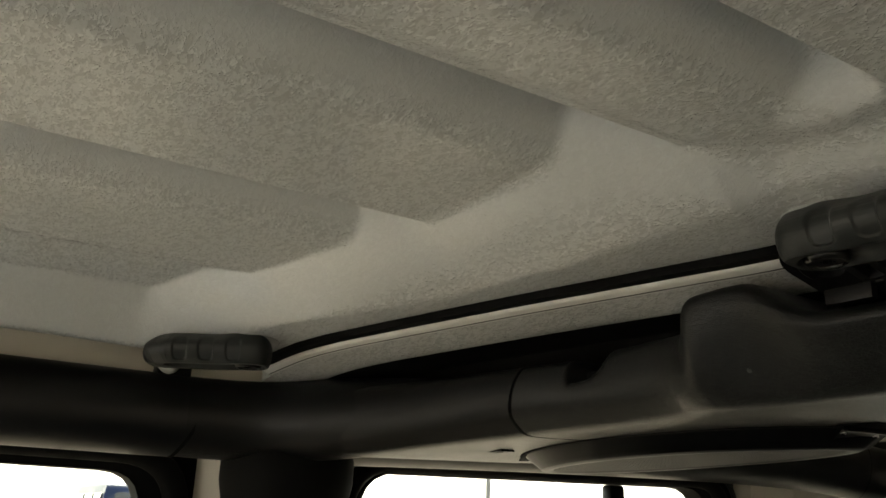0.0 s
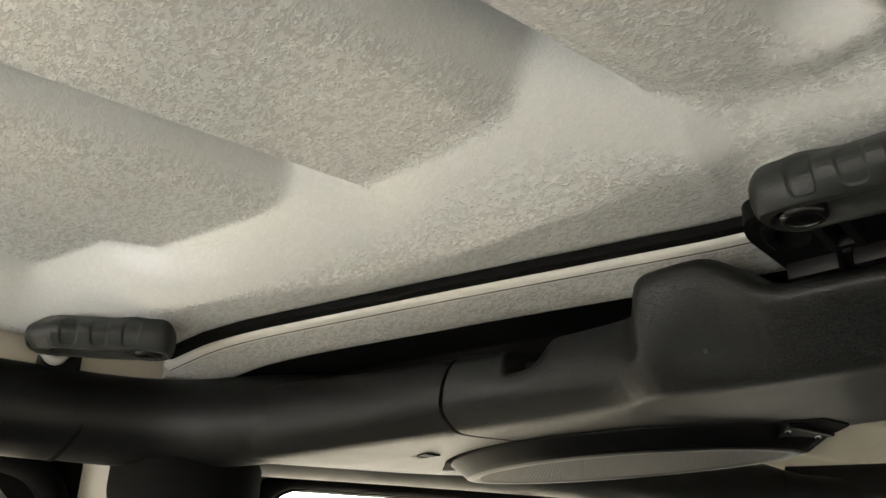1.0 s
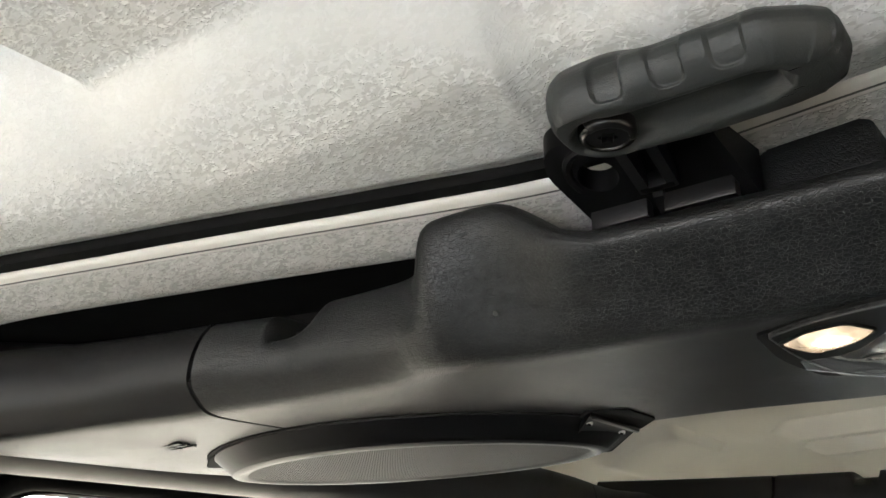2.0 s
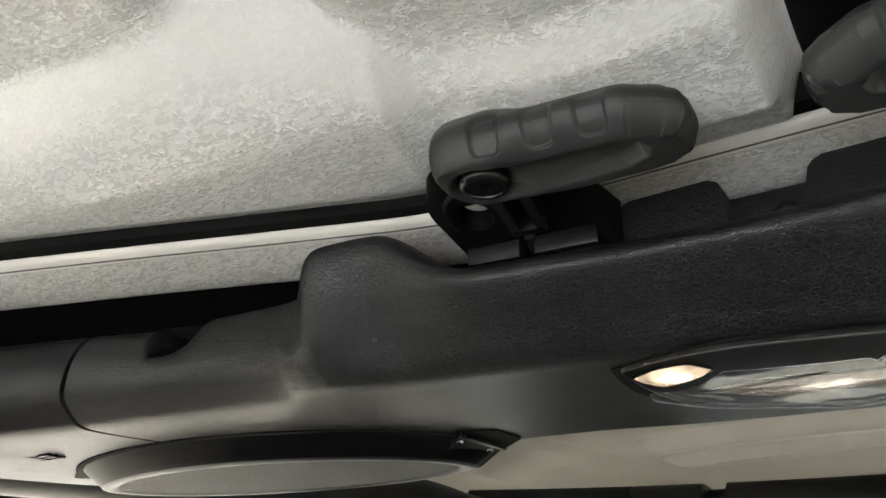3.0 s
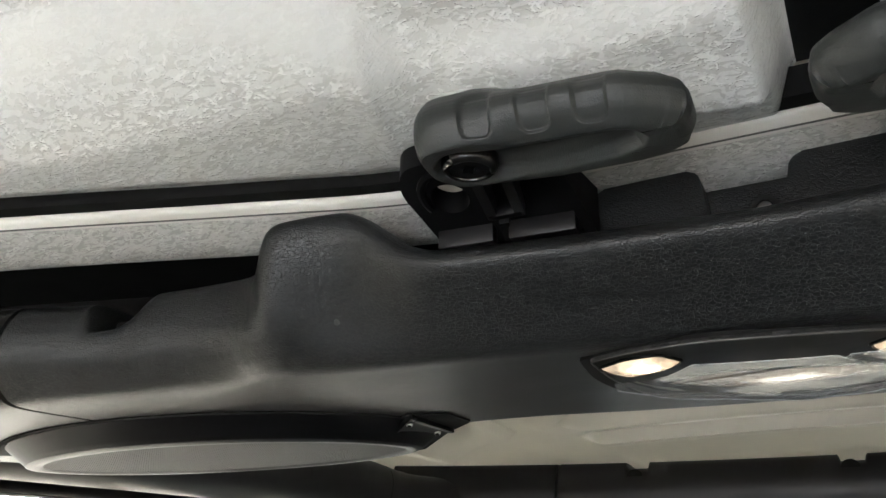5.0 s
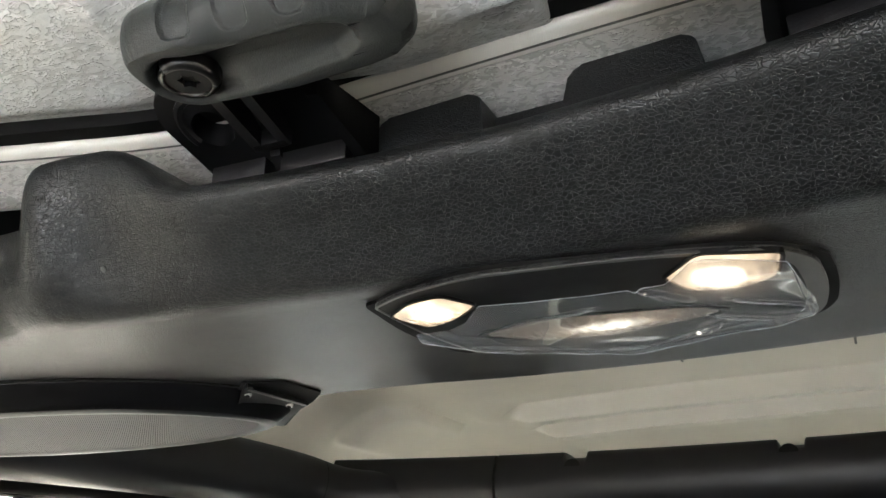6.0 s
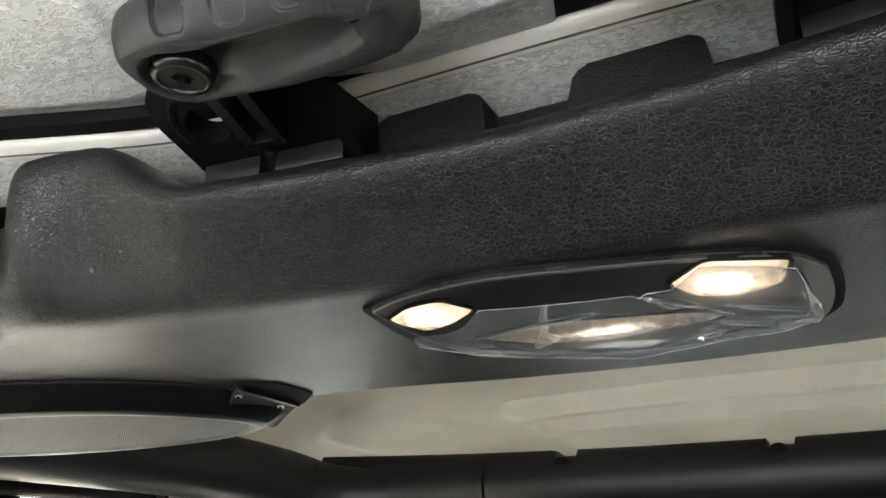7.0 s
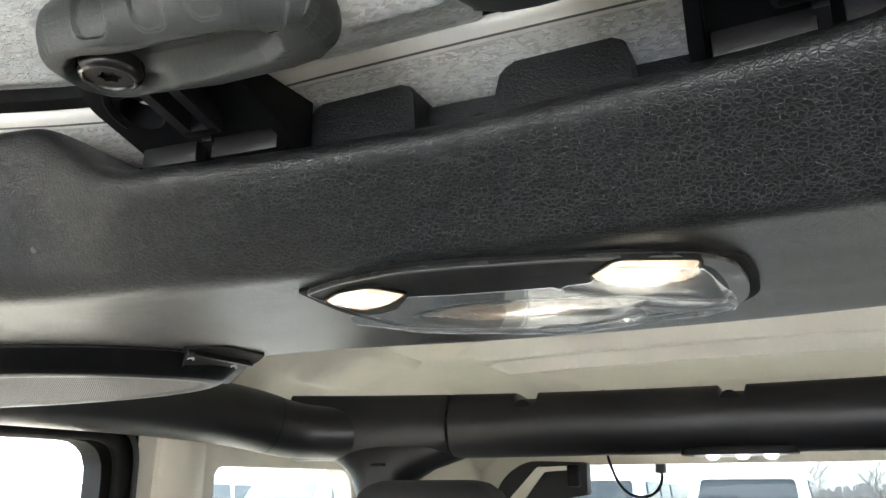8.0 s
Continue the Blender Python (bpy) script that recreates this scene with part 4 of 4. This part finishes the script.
def latch(place, s, turn, label, bracket, rise=0.0):
    """A panel latch, its bolt at place. s: 1 with the lever to +x, -1 mirrored; turn: degrees about the bolt."""
    m = Matrix.Translation(place) @ Matrix.Rotation(radians(turn), 4, "Z") @ Matrix.Diagonal((s, 1, 1, 1))
    ob = root("roof_latch", place, label, "latch", "roof panel latches")

    def put(name, bm, mat, parent, lab=""):
        bm.transform(m)
        return part(name, bm, mat, parent, lab)
    n = 320
    plan = resample(HANDLE_PLAN, n)
    inward = [q - p for p, q in zip(plan, inset(plan, 1.0))]
    pocket = resample(RECESS_PLAN, n)

    def sink(z):
        return -0.022 * max(0.0, z)
    rings = []
    steps = [tuple(u + (v - u) * k / 4 for u, v in zip(a, b)) for a, b in zip(LEVER_RINGS, LEVER_RINGS[1:]) for k in range(4)] + [LEVER_RINGS[-1]]
    for z, front, right, left, back in steps:
        z = min(z, 0.0128) + 0.68 * max(0.0, z - 0.0128)
        out = []
        for p, d in zip(plan, inward):
            w = (front * (0.48 + 0.40 * ease((p.x - 0.006) / 0.020)) if d.y > 0 else back) * d.y * d.y + (right if d.x < 0 else left) * d.x * d.x
            if d.y > 0.8:
                w += max(groove(p.x - c, z) for c in (0.0095, 0.0300, 0.0495))
            out.append((p.x + d.x * w, p.y + d.y * w, z + sink(p.x)))
        rings.append(out)

    def hollow(p):
        scoop = 0.0018 + 0.0075 * min(1.0, max(0.0, (0.0105 - p.y) / 0.019))
        return 0.0052 + (scoop - 0.0052) * ease((p.x - 0.008) / 0.012)
    for d, k in ((-0.0018, 0.0), (-0.0010, 0.04), (-0.0003, 0.18), (0.0008, 0.55), (0.0018, 0.85), (0.0032, 1.0)):
        rings.append([(p.x, p.y, hollow(p) * k + sink(p.x)) for p in inset(pocket, d)])
    for k in (0.75, 0.5, 0.25, 0.04):
        ring = []
        for p in inset(pocket, 0.0032):
            q = Vector((min(0.060, max(0.0, p.x)), 0.0))
            q = q.lerp(p, k)
            ring.append((q.x, q.y, hollow(q) + sink(q.x)))
        rings.append(ring)
    lever = put("lever", loft(rings), HANDLE, ob, "dark grey lever with three finger grooves")
    put("washer", disc((-0.001, 0.004, 0.0228), (0, 0, 1), 0.0203, 0.0024, 0.0006, 40), WASHER, ob, "pale plastic washer")
    lathe = [(0.0104, 0.0070), (0.0104, 0.0014), (0.0101, 0.0004), (0.0092, -0.0006), (0.0082, -0.0009), (0.0076, -0.0007), (0.0073, 0.0001)]
    bolt = put("bolt", loft([[(r * math.cos(k * math.pi / 20), r * math.sin(k * math.pi / 20), z) for k in range(40)] for r, z in lathe], caps=False), BLACK_STEEL, ob, "black round-headed bolt")
    star = [(0.0039 * (1 if k % 2 else 0.68) * math.cos(k * math.pi / 6), 0.0039 * (1 if k % 2 else 0.68) * math.sin(k * math.pi / 6)) for k in range(12)]
    put("bolt_face", holed(arc(0, 0, 0.0074, 0, 348, 29), [star], lambda u, v, w: Vector((u, v, w)), 0.0022), BLACK, bolt)
    put("drive", disc((0, 0, 0.0026), (0, 0, -1), 0.0070, 0.0012), RUBBER, bolt, "dark star-shaped socket")
    if bracket:
        def slant(u, v, w):
            return Vector((u, v, 0.0175 - (v - 0.028) * 0.33 + w + rise))
        plate = rounded([(-0.0462, 0.037), (-0.041, 0.0245), (-0.016, 0.0215), (-0.004, 0.028), (0.014, 0.028), (0.021, 0.040), (0.031, 0.074), (-0.040, 0.074), (-0.043, 0.055)], [0.006, 0.008, 0.008, 0.004, 0.006, 0.006, 0.001, 0.001, 0.01], 5)
        base = put("bracket", holed(plate, [arc(-0.0262, 0.0445, 0.0085, 0, 345, 23)], slant, 0.010), BLACK, ob, "black moulded bracket with a round hole")
        put("ear_lip", tube([slant(-0.0262 + 0.0112 * math.cos(a), 0.0425 + 0.0130 * math.sin(a), 0.0005) for a in np.linspace(radians(150), radians(290), 14)], 0.0022, 8), BLACK, base, "rounded front lip")
        put("bracket_rib", loft([[(x0 - 0.006, 0.032, 0.020), (x0 - 0.005, 0.036, 0.010), (x0 - 0.001, 0.060, 0.001), (x0, 0.074, -0.004), (x0, 0.074, 0.020)] for x0 in (0.0262, 0.0310)]), BLACK, base)
        put("bracket_rib", loft([[(x0, 0.058, 0.012), (x0, 0.060, 0.004), (x0, 0.074, -0.005), (x0, 0.074, 0.012)] for x0 in (-0.0095, -0.0050)]), BLACK, base)
        for a, b in ((-0.0390, -0.0130), (-0.0060, 0.0235)):
            put("stop_block", box(a, b, 0.0615, 0.0685, -0.0026, 0.0060, 0.0008), PAD, base, "dark grey stop block")
        for a, b in ((-0.004, -0.010), (0.008, 0.002)):
            put("link", loft([[(x0 - 0.0022, y0, z0 - 0.003), (x0 + 0.0022, y0, z0 - 0.003), (x0 + 0.0022, y0, z0 + 0.006), (x0 - 0.0022, y0, z0 + 0.006)] for x0, y0, z0 in ((a, 0.008, 0.009), (b, 0.054, 0.0065))]), PAD, base)
        put("link_end", box(-0.0115, 0.0035, 0.050, 0.055, 0.0034, 0.012, 0.001), BLACK, base)
    return ob


latch((-0.090, -0.083, 1.7055), 1, 4, "black roof latch with grooved lever on its bracket", True)
latch((0.106, -0.083, 1.7055), -1, -4, "black roof latch mirrored, its lever towards the gap", True)
outer = latch((-0.500, -0.219, 1.6945), -1, 63, "black outer roof latch beside the door rail", False)
latch((0.500, -0.219, 1.6945), 1, -63, "black outer roof latch on the driver's side", False)
for s in (-1, 1):
    hook = root("latch_hook", (s * 0.575, -0.25, 1.70), "bright steel latch hook on a black bracket", "hook", "latch hooks")
    part("bracket", box(s * 0.592, s * 0.612, -0.267, -0.238, 1.690, 1.717, 0.003), BLACK, hook)
    part("hook", tube(smooth_path([(s * 0.586, -0.276, 1.708), (s * 0.585, -0.268, 1.705), (s * 0.584, -0.263, 1.699), (s * 0.584, -0.257, 1.699), (s * 0.585, -0.253, 1.705), (s * 0.586, -0.252, 1.712)], 2), 0.0036, 10), WASHER, hook, "pale metal hook")

# ---- padded roll bars ----
def padded(label, path, r, skin=PAD, slant=0.0, seam=None):
    """A roll bar in its padded cover, with a stitched joint at its end."""
    path = [Vector(p) for p in path]
    ob = root("roll_bar", path[0], label, "roll bar", "roll bar pads")
    cover = tube(path, r, 28)
    for v in cover.verts:
        v.co.y += slant * (v.co.z - path[0].z)
    part("cover", cover, skin, ob)
    width = r
    r = r[0] if isinstance(r, list) else r
    if seam:
        i = int(seam * (len(path) - 1))
        d = (path[i + 1] - path[i]).normalized()
        part("seam", tube([path[i] - d * 0.0005, path[i] + d * 0.0005], (width[i] if isinstance(width, list) else width) + 0.0002, 28), RUBBER, ob, "thin stitched seam")
    d = (path[1] - path[0]).normalized()
    joint = tube([path[0] - d * 0.0015, path[0] + d * 0.002], r + 0.0006, 28)
    for v in joint.verts:
        v.co.y += slant * (v.co.z - path[0].z)
    part("end_joint", joint, RUBBER, ob, "dark joint at the cover's end")


RAIL_N = len(smooth_path([(k, 0, 0) for k in range(7)], 3))
RAIL_R = [0.040 - 0.004 * ease((k / (RAIL_N - 1) - 0.52) / 0.25) - 0.010 * ease((k / (RAIL_N - 1) - 0.80) / 0.18) for k in range(RAIL_N)]
CORNER_N = len(smooth_path([(k, 0, 0) for k in range(7)], 3))
CORNER_R = [0.0345 - 0.0008 * (1 - ease(k / (CORNER_N - 1) / 0.2)) - 0.0095 * ease((k / (CORNER_N - 1) - 0.45) / 0.5) for k in range(CORNER_N)]
for s in (-1, 1):
    padded("black padded side rail over the front door", [(s * 0.605, y, 1.664) for y in np.linspace(-0.229, -0.95, 12)], 0.0345, PAD, 0.45)
    padded("black padded corner joining rail, cross bar and pillar", smooth_path([(s * 0.605, -0.250, 1.664), (s * 0.602, -0.20, 1.664), (s * 0.582, -0.155, 1.665), (s * 0.535, -0.120, 1.667), (s * 0.50, -0.100, 1.669), (s * 0.46, -0.076, 1.670), (s * 0.41, -0.046, 1.671)], 3), CORNER_R, LEATHER_FINE)
    padded("black padded upright before the door pillar", [(s * 0.612, -0.136, z) for z in (1.66, 1.635, 1.615, 1.595, 1.57, 1.54, 1.4, 1.05)], [0.052, 0.060, 0.060, 0.056, 0.052, 0.050, 0.048, 0.048], RUBBER)
    padded("black padded side rail over the rear door", smooth_path([(s * 0.60, -0.10, 1.672), (s * 0.62, 0.1, 1.680), (s * 0.625, 0.45, 1.688), (s * 0.615, 0.66, 1.684), (s * 0.585, 0.725, 1.669), (s * 0.54, 0.752, 1.666), (s * 0.46, 0.772, 1.667)], 3), RAIL_R, seam=0.585)

for s in (-1, 1):
    ob = root("roll_bar", (s * 0.46, 0.77, 1.05), "black padded rear upright flaring into the cross bar", "roll bar", "roll bar pads")
    flare = []
    for z, a, b, d in ((1.05, 0.495, 0.425, 0.034), (1.50, 0.495, 0.425, 0.034), (1.575, 0.495, 0.423, 0.034), (1.600, 0.505, 0.415, 0.034), (1.616, 0.518, 0.385, 0.034), (1.628, 0.535, 0.345, 0.034), (1.640, 0.548, 0.315, 0.033), (1.652, 0.560, 0.29, 0.030), (1.664, 0.565, 0.28, 0.020)):
        flare.append([(s * ((a + b) / 2 + (a - b) / 2 * math.cos(t)), 0.770 + d * math.sin(t), z) for t in np.linspace(0, 2 * math.pi, 33)[:-1]])
    part("cover", loft(flare), PAD, ob)
    part("slot", box(s * 0.440, s * 0.462, 0.7345, 0.7375, 1.6195, 1.6235, 0.001), RUBBER, ob, "small dark slot")

# rear cross bar with notched upper edge, split cover and its own lamp
cross = root("cross_bar", (0, 0.76, 1.67), "black padded rear cross bar with notched upper edge", "roll bar")
NOTCHES = [-0.246, 0.0, 0.246]


def cross_section(x):
    cut = max(ease((0.0150 - abs(x - c)) / 0.0025) for c in NOTCHES)
    top = 1.7050 + 0.045 * x * x - 0.0075 * cut
    pts = [(0.80, top - 0.004), (0.752, top), (0.744, top - 0.003), (0.736, 1.690), (0.731, 1.672), (0.735, 1.650), (0.746, 1.634), (0.765, 1.628), (0.79, 1.634), (0.81, 1.660)]
    return [tuple(p) for p in smooth_path([Vector((x, y, z)) for y, z in pts], 1)]


part("cover", loft([cross_section(x) for x in np.linspace(-0.349, 0.349, 420)]), PAD, cross, "black padded cover")
for s in (-1, 1):
    part("end_cover", loft([cross_section(s * x) for x in np.linspace(0.353, 0.60, 24)]), PAD, cross)
part("core", tube([(-0.56, 0.768, 1.664), (0.56, 0.768, 1.664)], 0.027, 16), RUBBER, cross)
# solid black discs stand for the shade inside the strap holes
for c in NOTCHES:
    part("strap_hole_shade", disc((c - 0.003, 0.7385, 1.6870), (0, -1, 0.25), 0.0105, 0.005, 0.001), RUBBER, cross, "black disc painting the dark of a round strap hole")
rear_lamp = root("cargo_lamp", (0.0, 0.765, 1.628), "small lit cargo lamp under the rear cross bar", "lamp")
part("rim", prism(rounded([(-0.066, 0.742), (0.066, 0.742), (0.058, 0.79), (-0.058, 0.79)], 0.018), 1.6270, 1.636, 0.002), BLACK, rear_lamp)
for dx in (-0.028, 0.004, 0.034):
    part("bulb", disc((dx, 0.752, 1.6262), (0, -0.5, -1), 0.0075, 0.004, 0.001, 16), LENS_SPOT, rear_lamp, "small bright bulb")
part("lens", prism(rounded([(-0.050, 0.745), (0.050, 0.745), (0.045, 0.785), (-0.045, 0.785)], 0.014), 1.6265, 1.633, 0.003), LENS_REAR, rear_lamp, "lit pale lens")

# ---- front seats, below the eye, added unseen to block light ----
def front_seat(x):
    seat = root("front_seat", (x, -0.35, 0.5), "black cloth front seat with its headrest, unseen, added to block light", "seat", "front seats")
    part("backrest", box(x - 0.24, x + 0.24, -0.42, -0.30, 0.75, 1.25, 0.04, 3), CLOTH, seat)
    part("cushion", box(x - 0.25, x + 0.25, -0.95, -0.35, 0.62, 0.80, 0.04, 3), CLOTH, seat)
    part("headrest", box(x - 0.13, x + 0.13, -0.40, -0.30, 1.26, 1.43, 0.035, 3), CLOTH, seat)
    part("base", box(x - 0.22, x + 0.22, -0.90, -0.40, 0.5, 0.63, 0.02), SHELL, seat)


front_seat(-0.38)
front_seat(0.38)
# ---- rear of the cabin ----
rest = root("headrest", (-0.31, 0.55, 1.45), "black cloth rear seat headrest", "headrest")
part("cushion", box(-0.375, -0.21, 0.52, 0.62, 1.43, 1.597, 0.035, 4), CLOTH, rest)
for dx in (-0.06, 0.06):
    part("post", tube([(-0.293 + dx, 0.57, 1.1), (-0.293 + dx, 0.57, 1.45)], 0.006, 8), STEEL, rest)
bench = thing("rear_seat", box(-0.62, 0.62, 0.50, 0.68, 0.5, 1.40, 0.04, 3), CLOTH, "black cloth rear bench backrest", "seat")
corner = root("corner_trim", (-0.46, 1.5, 1.6), "dark rear corner trim with a pale bracket", "trim")
part("panel", prism(rounded([(-0.60, 1.55), (-0.385, 1.59), (-0.385, 1.655), (-0.52, 1.66), (-0.58, 1.62)], [0.01, 0.006, 0.006, 0.03, 0.03], 4), 0, 0.03, 0.003, lambda u, v, w: Vector((u, 1.50 + w, v))), SHELL, corner)
part("pale_bracket", prism(rounded([(-0.555, 1.58), (-0.525, 1.575), (-0.475, 1.636), (-0.41, 1.640), (-0.41, 1.648), (-0.49, 1.646)], 0.003), 0, 0.006, 0.001, lambda u, v, w: Vector((u, 1.490 + w, v))), CREAM, corner, "pale bent bracket")
part("motor", box(-0.42, -0.395, 1.47, 1.495, 1.605, 1.650, 0.004), BLACK, corner, "small black fitting")
cable = root("loose_cable", (-0.27, 1.42, 1.66), "black cable hanging in a loop before the back window", "cable")
part("lead", tube(smooth_path([(-0.317, 1.40, 1.79), (-0.317, 1.40, 1.672), (-0.306, 1.40, 1.635), (-0.290, 1.40, 1.600), (-0.262, 1.40, 1.583), (-0.228, 1.40, 1.588), (-0.211, 1.40, 1.612), (-0.212, 1.40, 1.634)], 3), 0.0028, 8), BLACK, cable)
part("end_plug", box(-0.222, -0.203, 1.39, 1.405, 1.628, 1.645, 0.002), HANDLE, cable, "square end plug")
part("grommet", disc((-0.317, 1.40, 1.672), (0, 0, 1), 0.007, 0.012, 0.002), BLACK, cable)

# ---- outside: parked cars, poles, bare trees ----
BLUE_PAINT = speckled_material("blue_car_paint", (0.012, 0.022, 0.06), 0.3, 40.0, 0.0001, gloss=0.15)
GREY_PAINT = speckled_material("grey_car_paint", (0.05, 0.055, 0.065), 0.3, 40.0, 0.0001, gloss=0.2)
DARK_GLASS = speckled_material("dark_car_glass", (0.012, 0.016, 0.020), 0.06, 20.0, 0.0001, gloss=0.55)
TYRE = speckled_material("tyre", (0.02, 0.02, 0.02), 0.8, 60.0, 0.002)
BARK = speckled_material("bark", (0.10, 0.085, 0.075), 0.9, 40.0, 0.01)
POLE = speckled_material("pole_paint", (0.2, 0.2, 0.2), 0.5, 30.0, 0.001)


def parked_car(paint, tall, word):
    """Nose along -y, standing at the origin: long body, cabin with windows, wheels."""
    h = 2.05 if tall else 1.55
    ob = root("parked_car", (0, 0, 0), word, "car", "parked cars")
    w = 0.95
    low = [[(-w * k, y, z) for z, k in ((0.35, 0.93), (0.6, 1.0), (0.9, 1.0), (top, 0.95))] + [(w * k, y, z) for z, k in ((top, 0.95), (0.9, 1.0), (0.6, 1.0), (0.35, 0.93))] for y, top in ((-2.4, 0.85), (-2.3, 1.0), (-1.2, 1.12), (0.0, 1.15), (2.2, 1.15), (2.35, 1.0), (2.4, 0.8))]
    part("body", loft(low), paint, ob)
    y0, y1 = (-1.3, 2.3) if tall else (-1.0, 1.9)
    part("cabin", loft([[(-0.88 * k, y0 + a, z), (0.88 * k, y0 + a, z), (0.88 * k, y1 - b, z), (-0.88 * k, y1 - b, z)] for z, k, a, b in ((1.12, 1.0, 0, 0), (h - 0.12, 0.86, 0.6, 0.15), (h - 0.03, 0.82, 0.72, 0.25), (h, 0.7, 0.9, 0.4))]), paint, ob)
    part("windscreen", holed(rounded([(-0.72, 1.2), (0.72, 1.2), (0.62, h - 0.16), (-0.62, h - 0.16)], 0.06), [], lambda u, v, t: Vector((u, y0 - 0.03 + 0.6 * (v - 1.12) / (h - 1.24) + t, v)), 0.02), DARK_GLASS, ob, "dark windscreen")
    part("back_window", holed(rounded([(-0.70, 1.2), (0.70, 1.2), (0.60, h - 0.16), (-0.60, h - 0.16)], 0.06), [], lambda u, v, t: Vector((u, y1 + 0.03 - 0.15 * (v - 1.12) / (h - 1.24) - t, v)), 0.02), DARK_GLASS, ob, "dark back window")
    for s in (-1, 1):
        for a, b in ((y0 + 0.5, 0.35), (0.45, 1.25), (1.35, y1 - 0.25)):
            part("side_window", holed(rounded([(a, 1.2), (b, 1.2), (b - 0.02, h - 0.17), (a + (0.3 if a < 0 else 0.02), h - 0.17)], 0.05), [], lambda u, v, t, s=s: Vector((s * (0.905 - 0.123 * (v - 1.12) / (h - 1.24) - t), u, v)), 0.02), DARK_GLASS, ob, "dark side window")
        for y in (-1.5, 1.5):
            wheel = part("wheel", disc((s * 0.86, y, 0.36), (1, 0, 0), 0.36, 0.24, 0.03, 24), TYRE, ob)
            part("rim", disc((s * 0.975, y, 0.36), (1, 0, 0), 0.22, 0.02, 0.005, 16), STEEL, wheel)
    return ob


models = [parked_car(WHITE_PAINT, True, "tall white parked van with dark windows"), parked_car(BLUE_PAINT, True, "dark blue parked off-road car"), parked_car(SILVER_PAINT, False, "low silver parked car"), parked_car(GREY_PAINT, True, "grey parked off-road car"), parked_car(WHITE_PAINT, False, "low white parked car")]
spots = [(-14.5, 13.5, 0, 0), (-11.8, 13.2, 0, 0), (-9.0, 13.4, 0, 0), (-6.2, 13.1, 0, 0), (-3.5, 13.6, 0, 0), (-1.2, 13.3, 0, 0), (2.0, 12.6, 0, 0), (4.8, 13.4, 3, 0), (8.0, 14.5, 4, 0),
         (-7.5, -0.3, 2, 0), (-17, 9.0, 0, 90), (-17, 6.0, 0, 90), (-17, 3.0, 1, 90), (-17.2, 0.0, 4, 90), (-17, -3.0, 2, 90), (-17, -6.0, 0, 90), (-16.8, -9.0, 1, 90)]
used = set()
for x, y, k, turn in spots:
    m = pose(x, y, 0, 0, 0, turn + 180 * (k % 2))
    if k in used:
        copy_thing(models[k], m)
    else:
        used.add(k)
        models[k].matrix_basis = m


def bare_tree(place, height, seed):
    rng = random.Random(seed)
    ob = root("bare_tree", place, "leafless winter tree with thin branches", "tree", "bare trees")
    base = Vector(place)
    trunk = tube([base + Vector((rng.uniform(-0.1, 0.1) * k, rng.uniform(-0.1, 0.1) * k, height * 0.75 * k / 5)) for k in range(6)], [0.16 * (1 - k / 7) for k in range(6)], 8)
    part("trunk", trunk, BARK, ob)
    limbs = []
    def grow(p, d, length, r, level):
        q = p + d * length
        limbs.append(tube([p, (p + q) / 2 + Vector((rng.uniform(-1, 1), rng.uniform(-1, 1), rng.uniform(-1, 1))) * length * 0.06, q], [r, r * 0.8, r * 0.6], 5))
        if level:
            for _ in range(3):
                e = (d + Vector((rng.uniform(-0.8, 0.8), rng.uniform(-0.8, 0.8), rng.uniform(-0.2, 0.7)))).normalized()
                grow(p + d * length * rng.uniform(0.5, 1.0), e, length * rng.uniform(0.5, 0.75), r * 0.55, level - 1)
    for k in range(9):
        a = rng.uniform(0, 6.28)
        grow(base + Vector((0, 0, height * rng.uniform(0.25, 0.75))), Vector((math.cos(a) * 0.7, math.sin(a) * 0.7, 0.7)), height * rng.uniform(0.2, 0.34), 0.05, 3)
    part("crown", joined(*limbs), BARK, ob)
    return ob


first_tree = bare_tree((-26, 7, 0), 8.0, 3)
for k, (x, y) in enumerate(((-4, 112), (3, 118), (9, 110), (14, 121), (20, 113), (27, 117), (33, 111), (38, 119), (45, 114), (52, 118), (-30, 1))):
    copy_thing(first_tree, pose(x, y, 0, 0, 0, 67 * k))
rng = random.Random(8)
far = bmesh.new()
for k in range(3000):
    x, y = rng.uniform(-30, 90), rng.uniform(122, 140)
    h = rng.uniform(1.5, 5.0) * (0.35 + 0.65 * ease((x + 25) / 40))
    z0, w, lean = rng.uniform(0, h * 0.6), rng.uniform(0.12, 0.5), rng.uniform(-0.5, 0.5)
    vs = [far.verts.new(p) for p in ((x - w, y, z0), (x + w, y, z0), (x + w * 0.4 + lean, y, h), (x - w * 0.4 + lean, y, h))]
    far.faces.new(vs)
WOOD_FAR = speckled_material("far_woods", (0.16, 0.155, 0.15), 0.95, 2.0, 0.02)
thing("far_woods", far, WOOD_FAR, "distant grey belt of leafless woods", "woods", kind="stuff", smooth=False)
for x, y in ((-21.0, -4.0), (-24, 16)):
    pole = root("street_lamp", (x, y, 0), "slim grey car-park lamp pole", "street lamp", "lamp poles")
    part("pole", tube([(x, y, 0), (x, y, 9)], [0.09, 0.06], 10), POLE, pole)
    part("head", box(x - 0.6, x + 0.6, y - 0.15, y + 0.15, 8.95, 9.1, 0.03), POLE, pole)
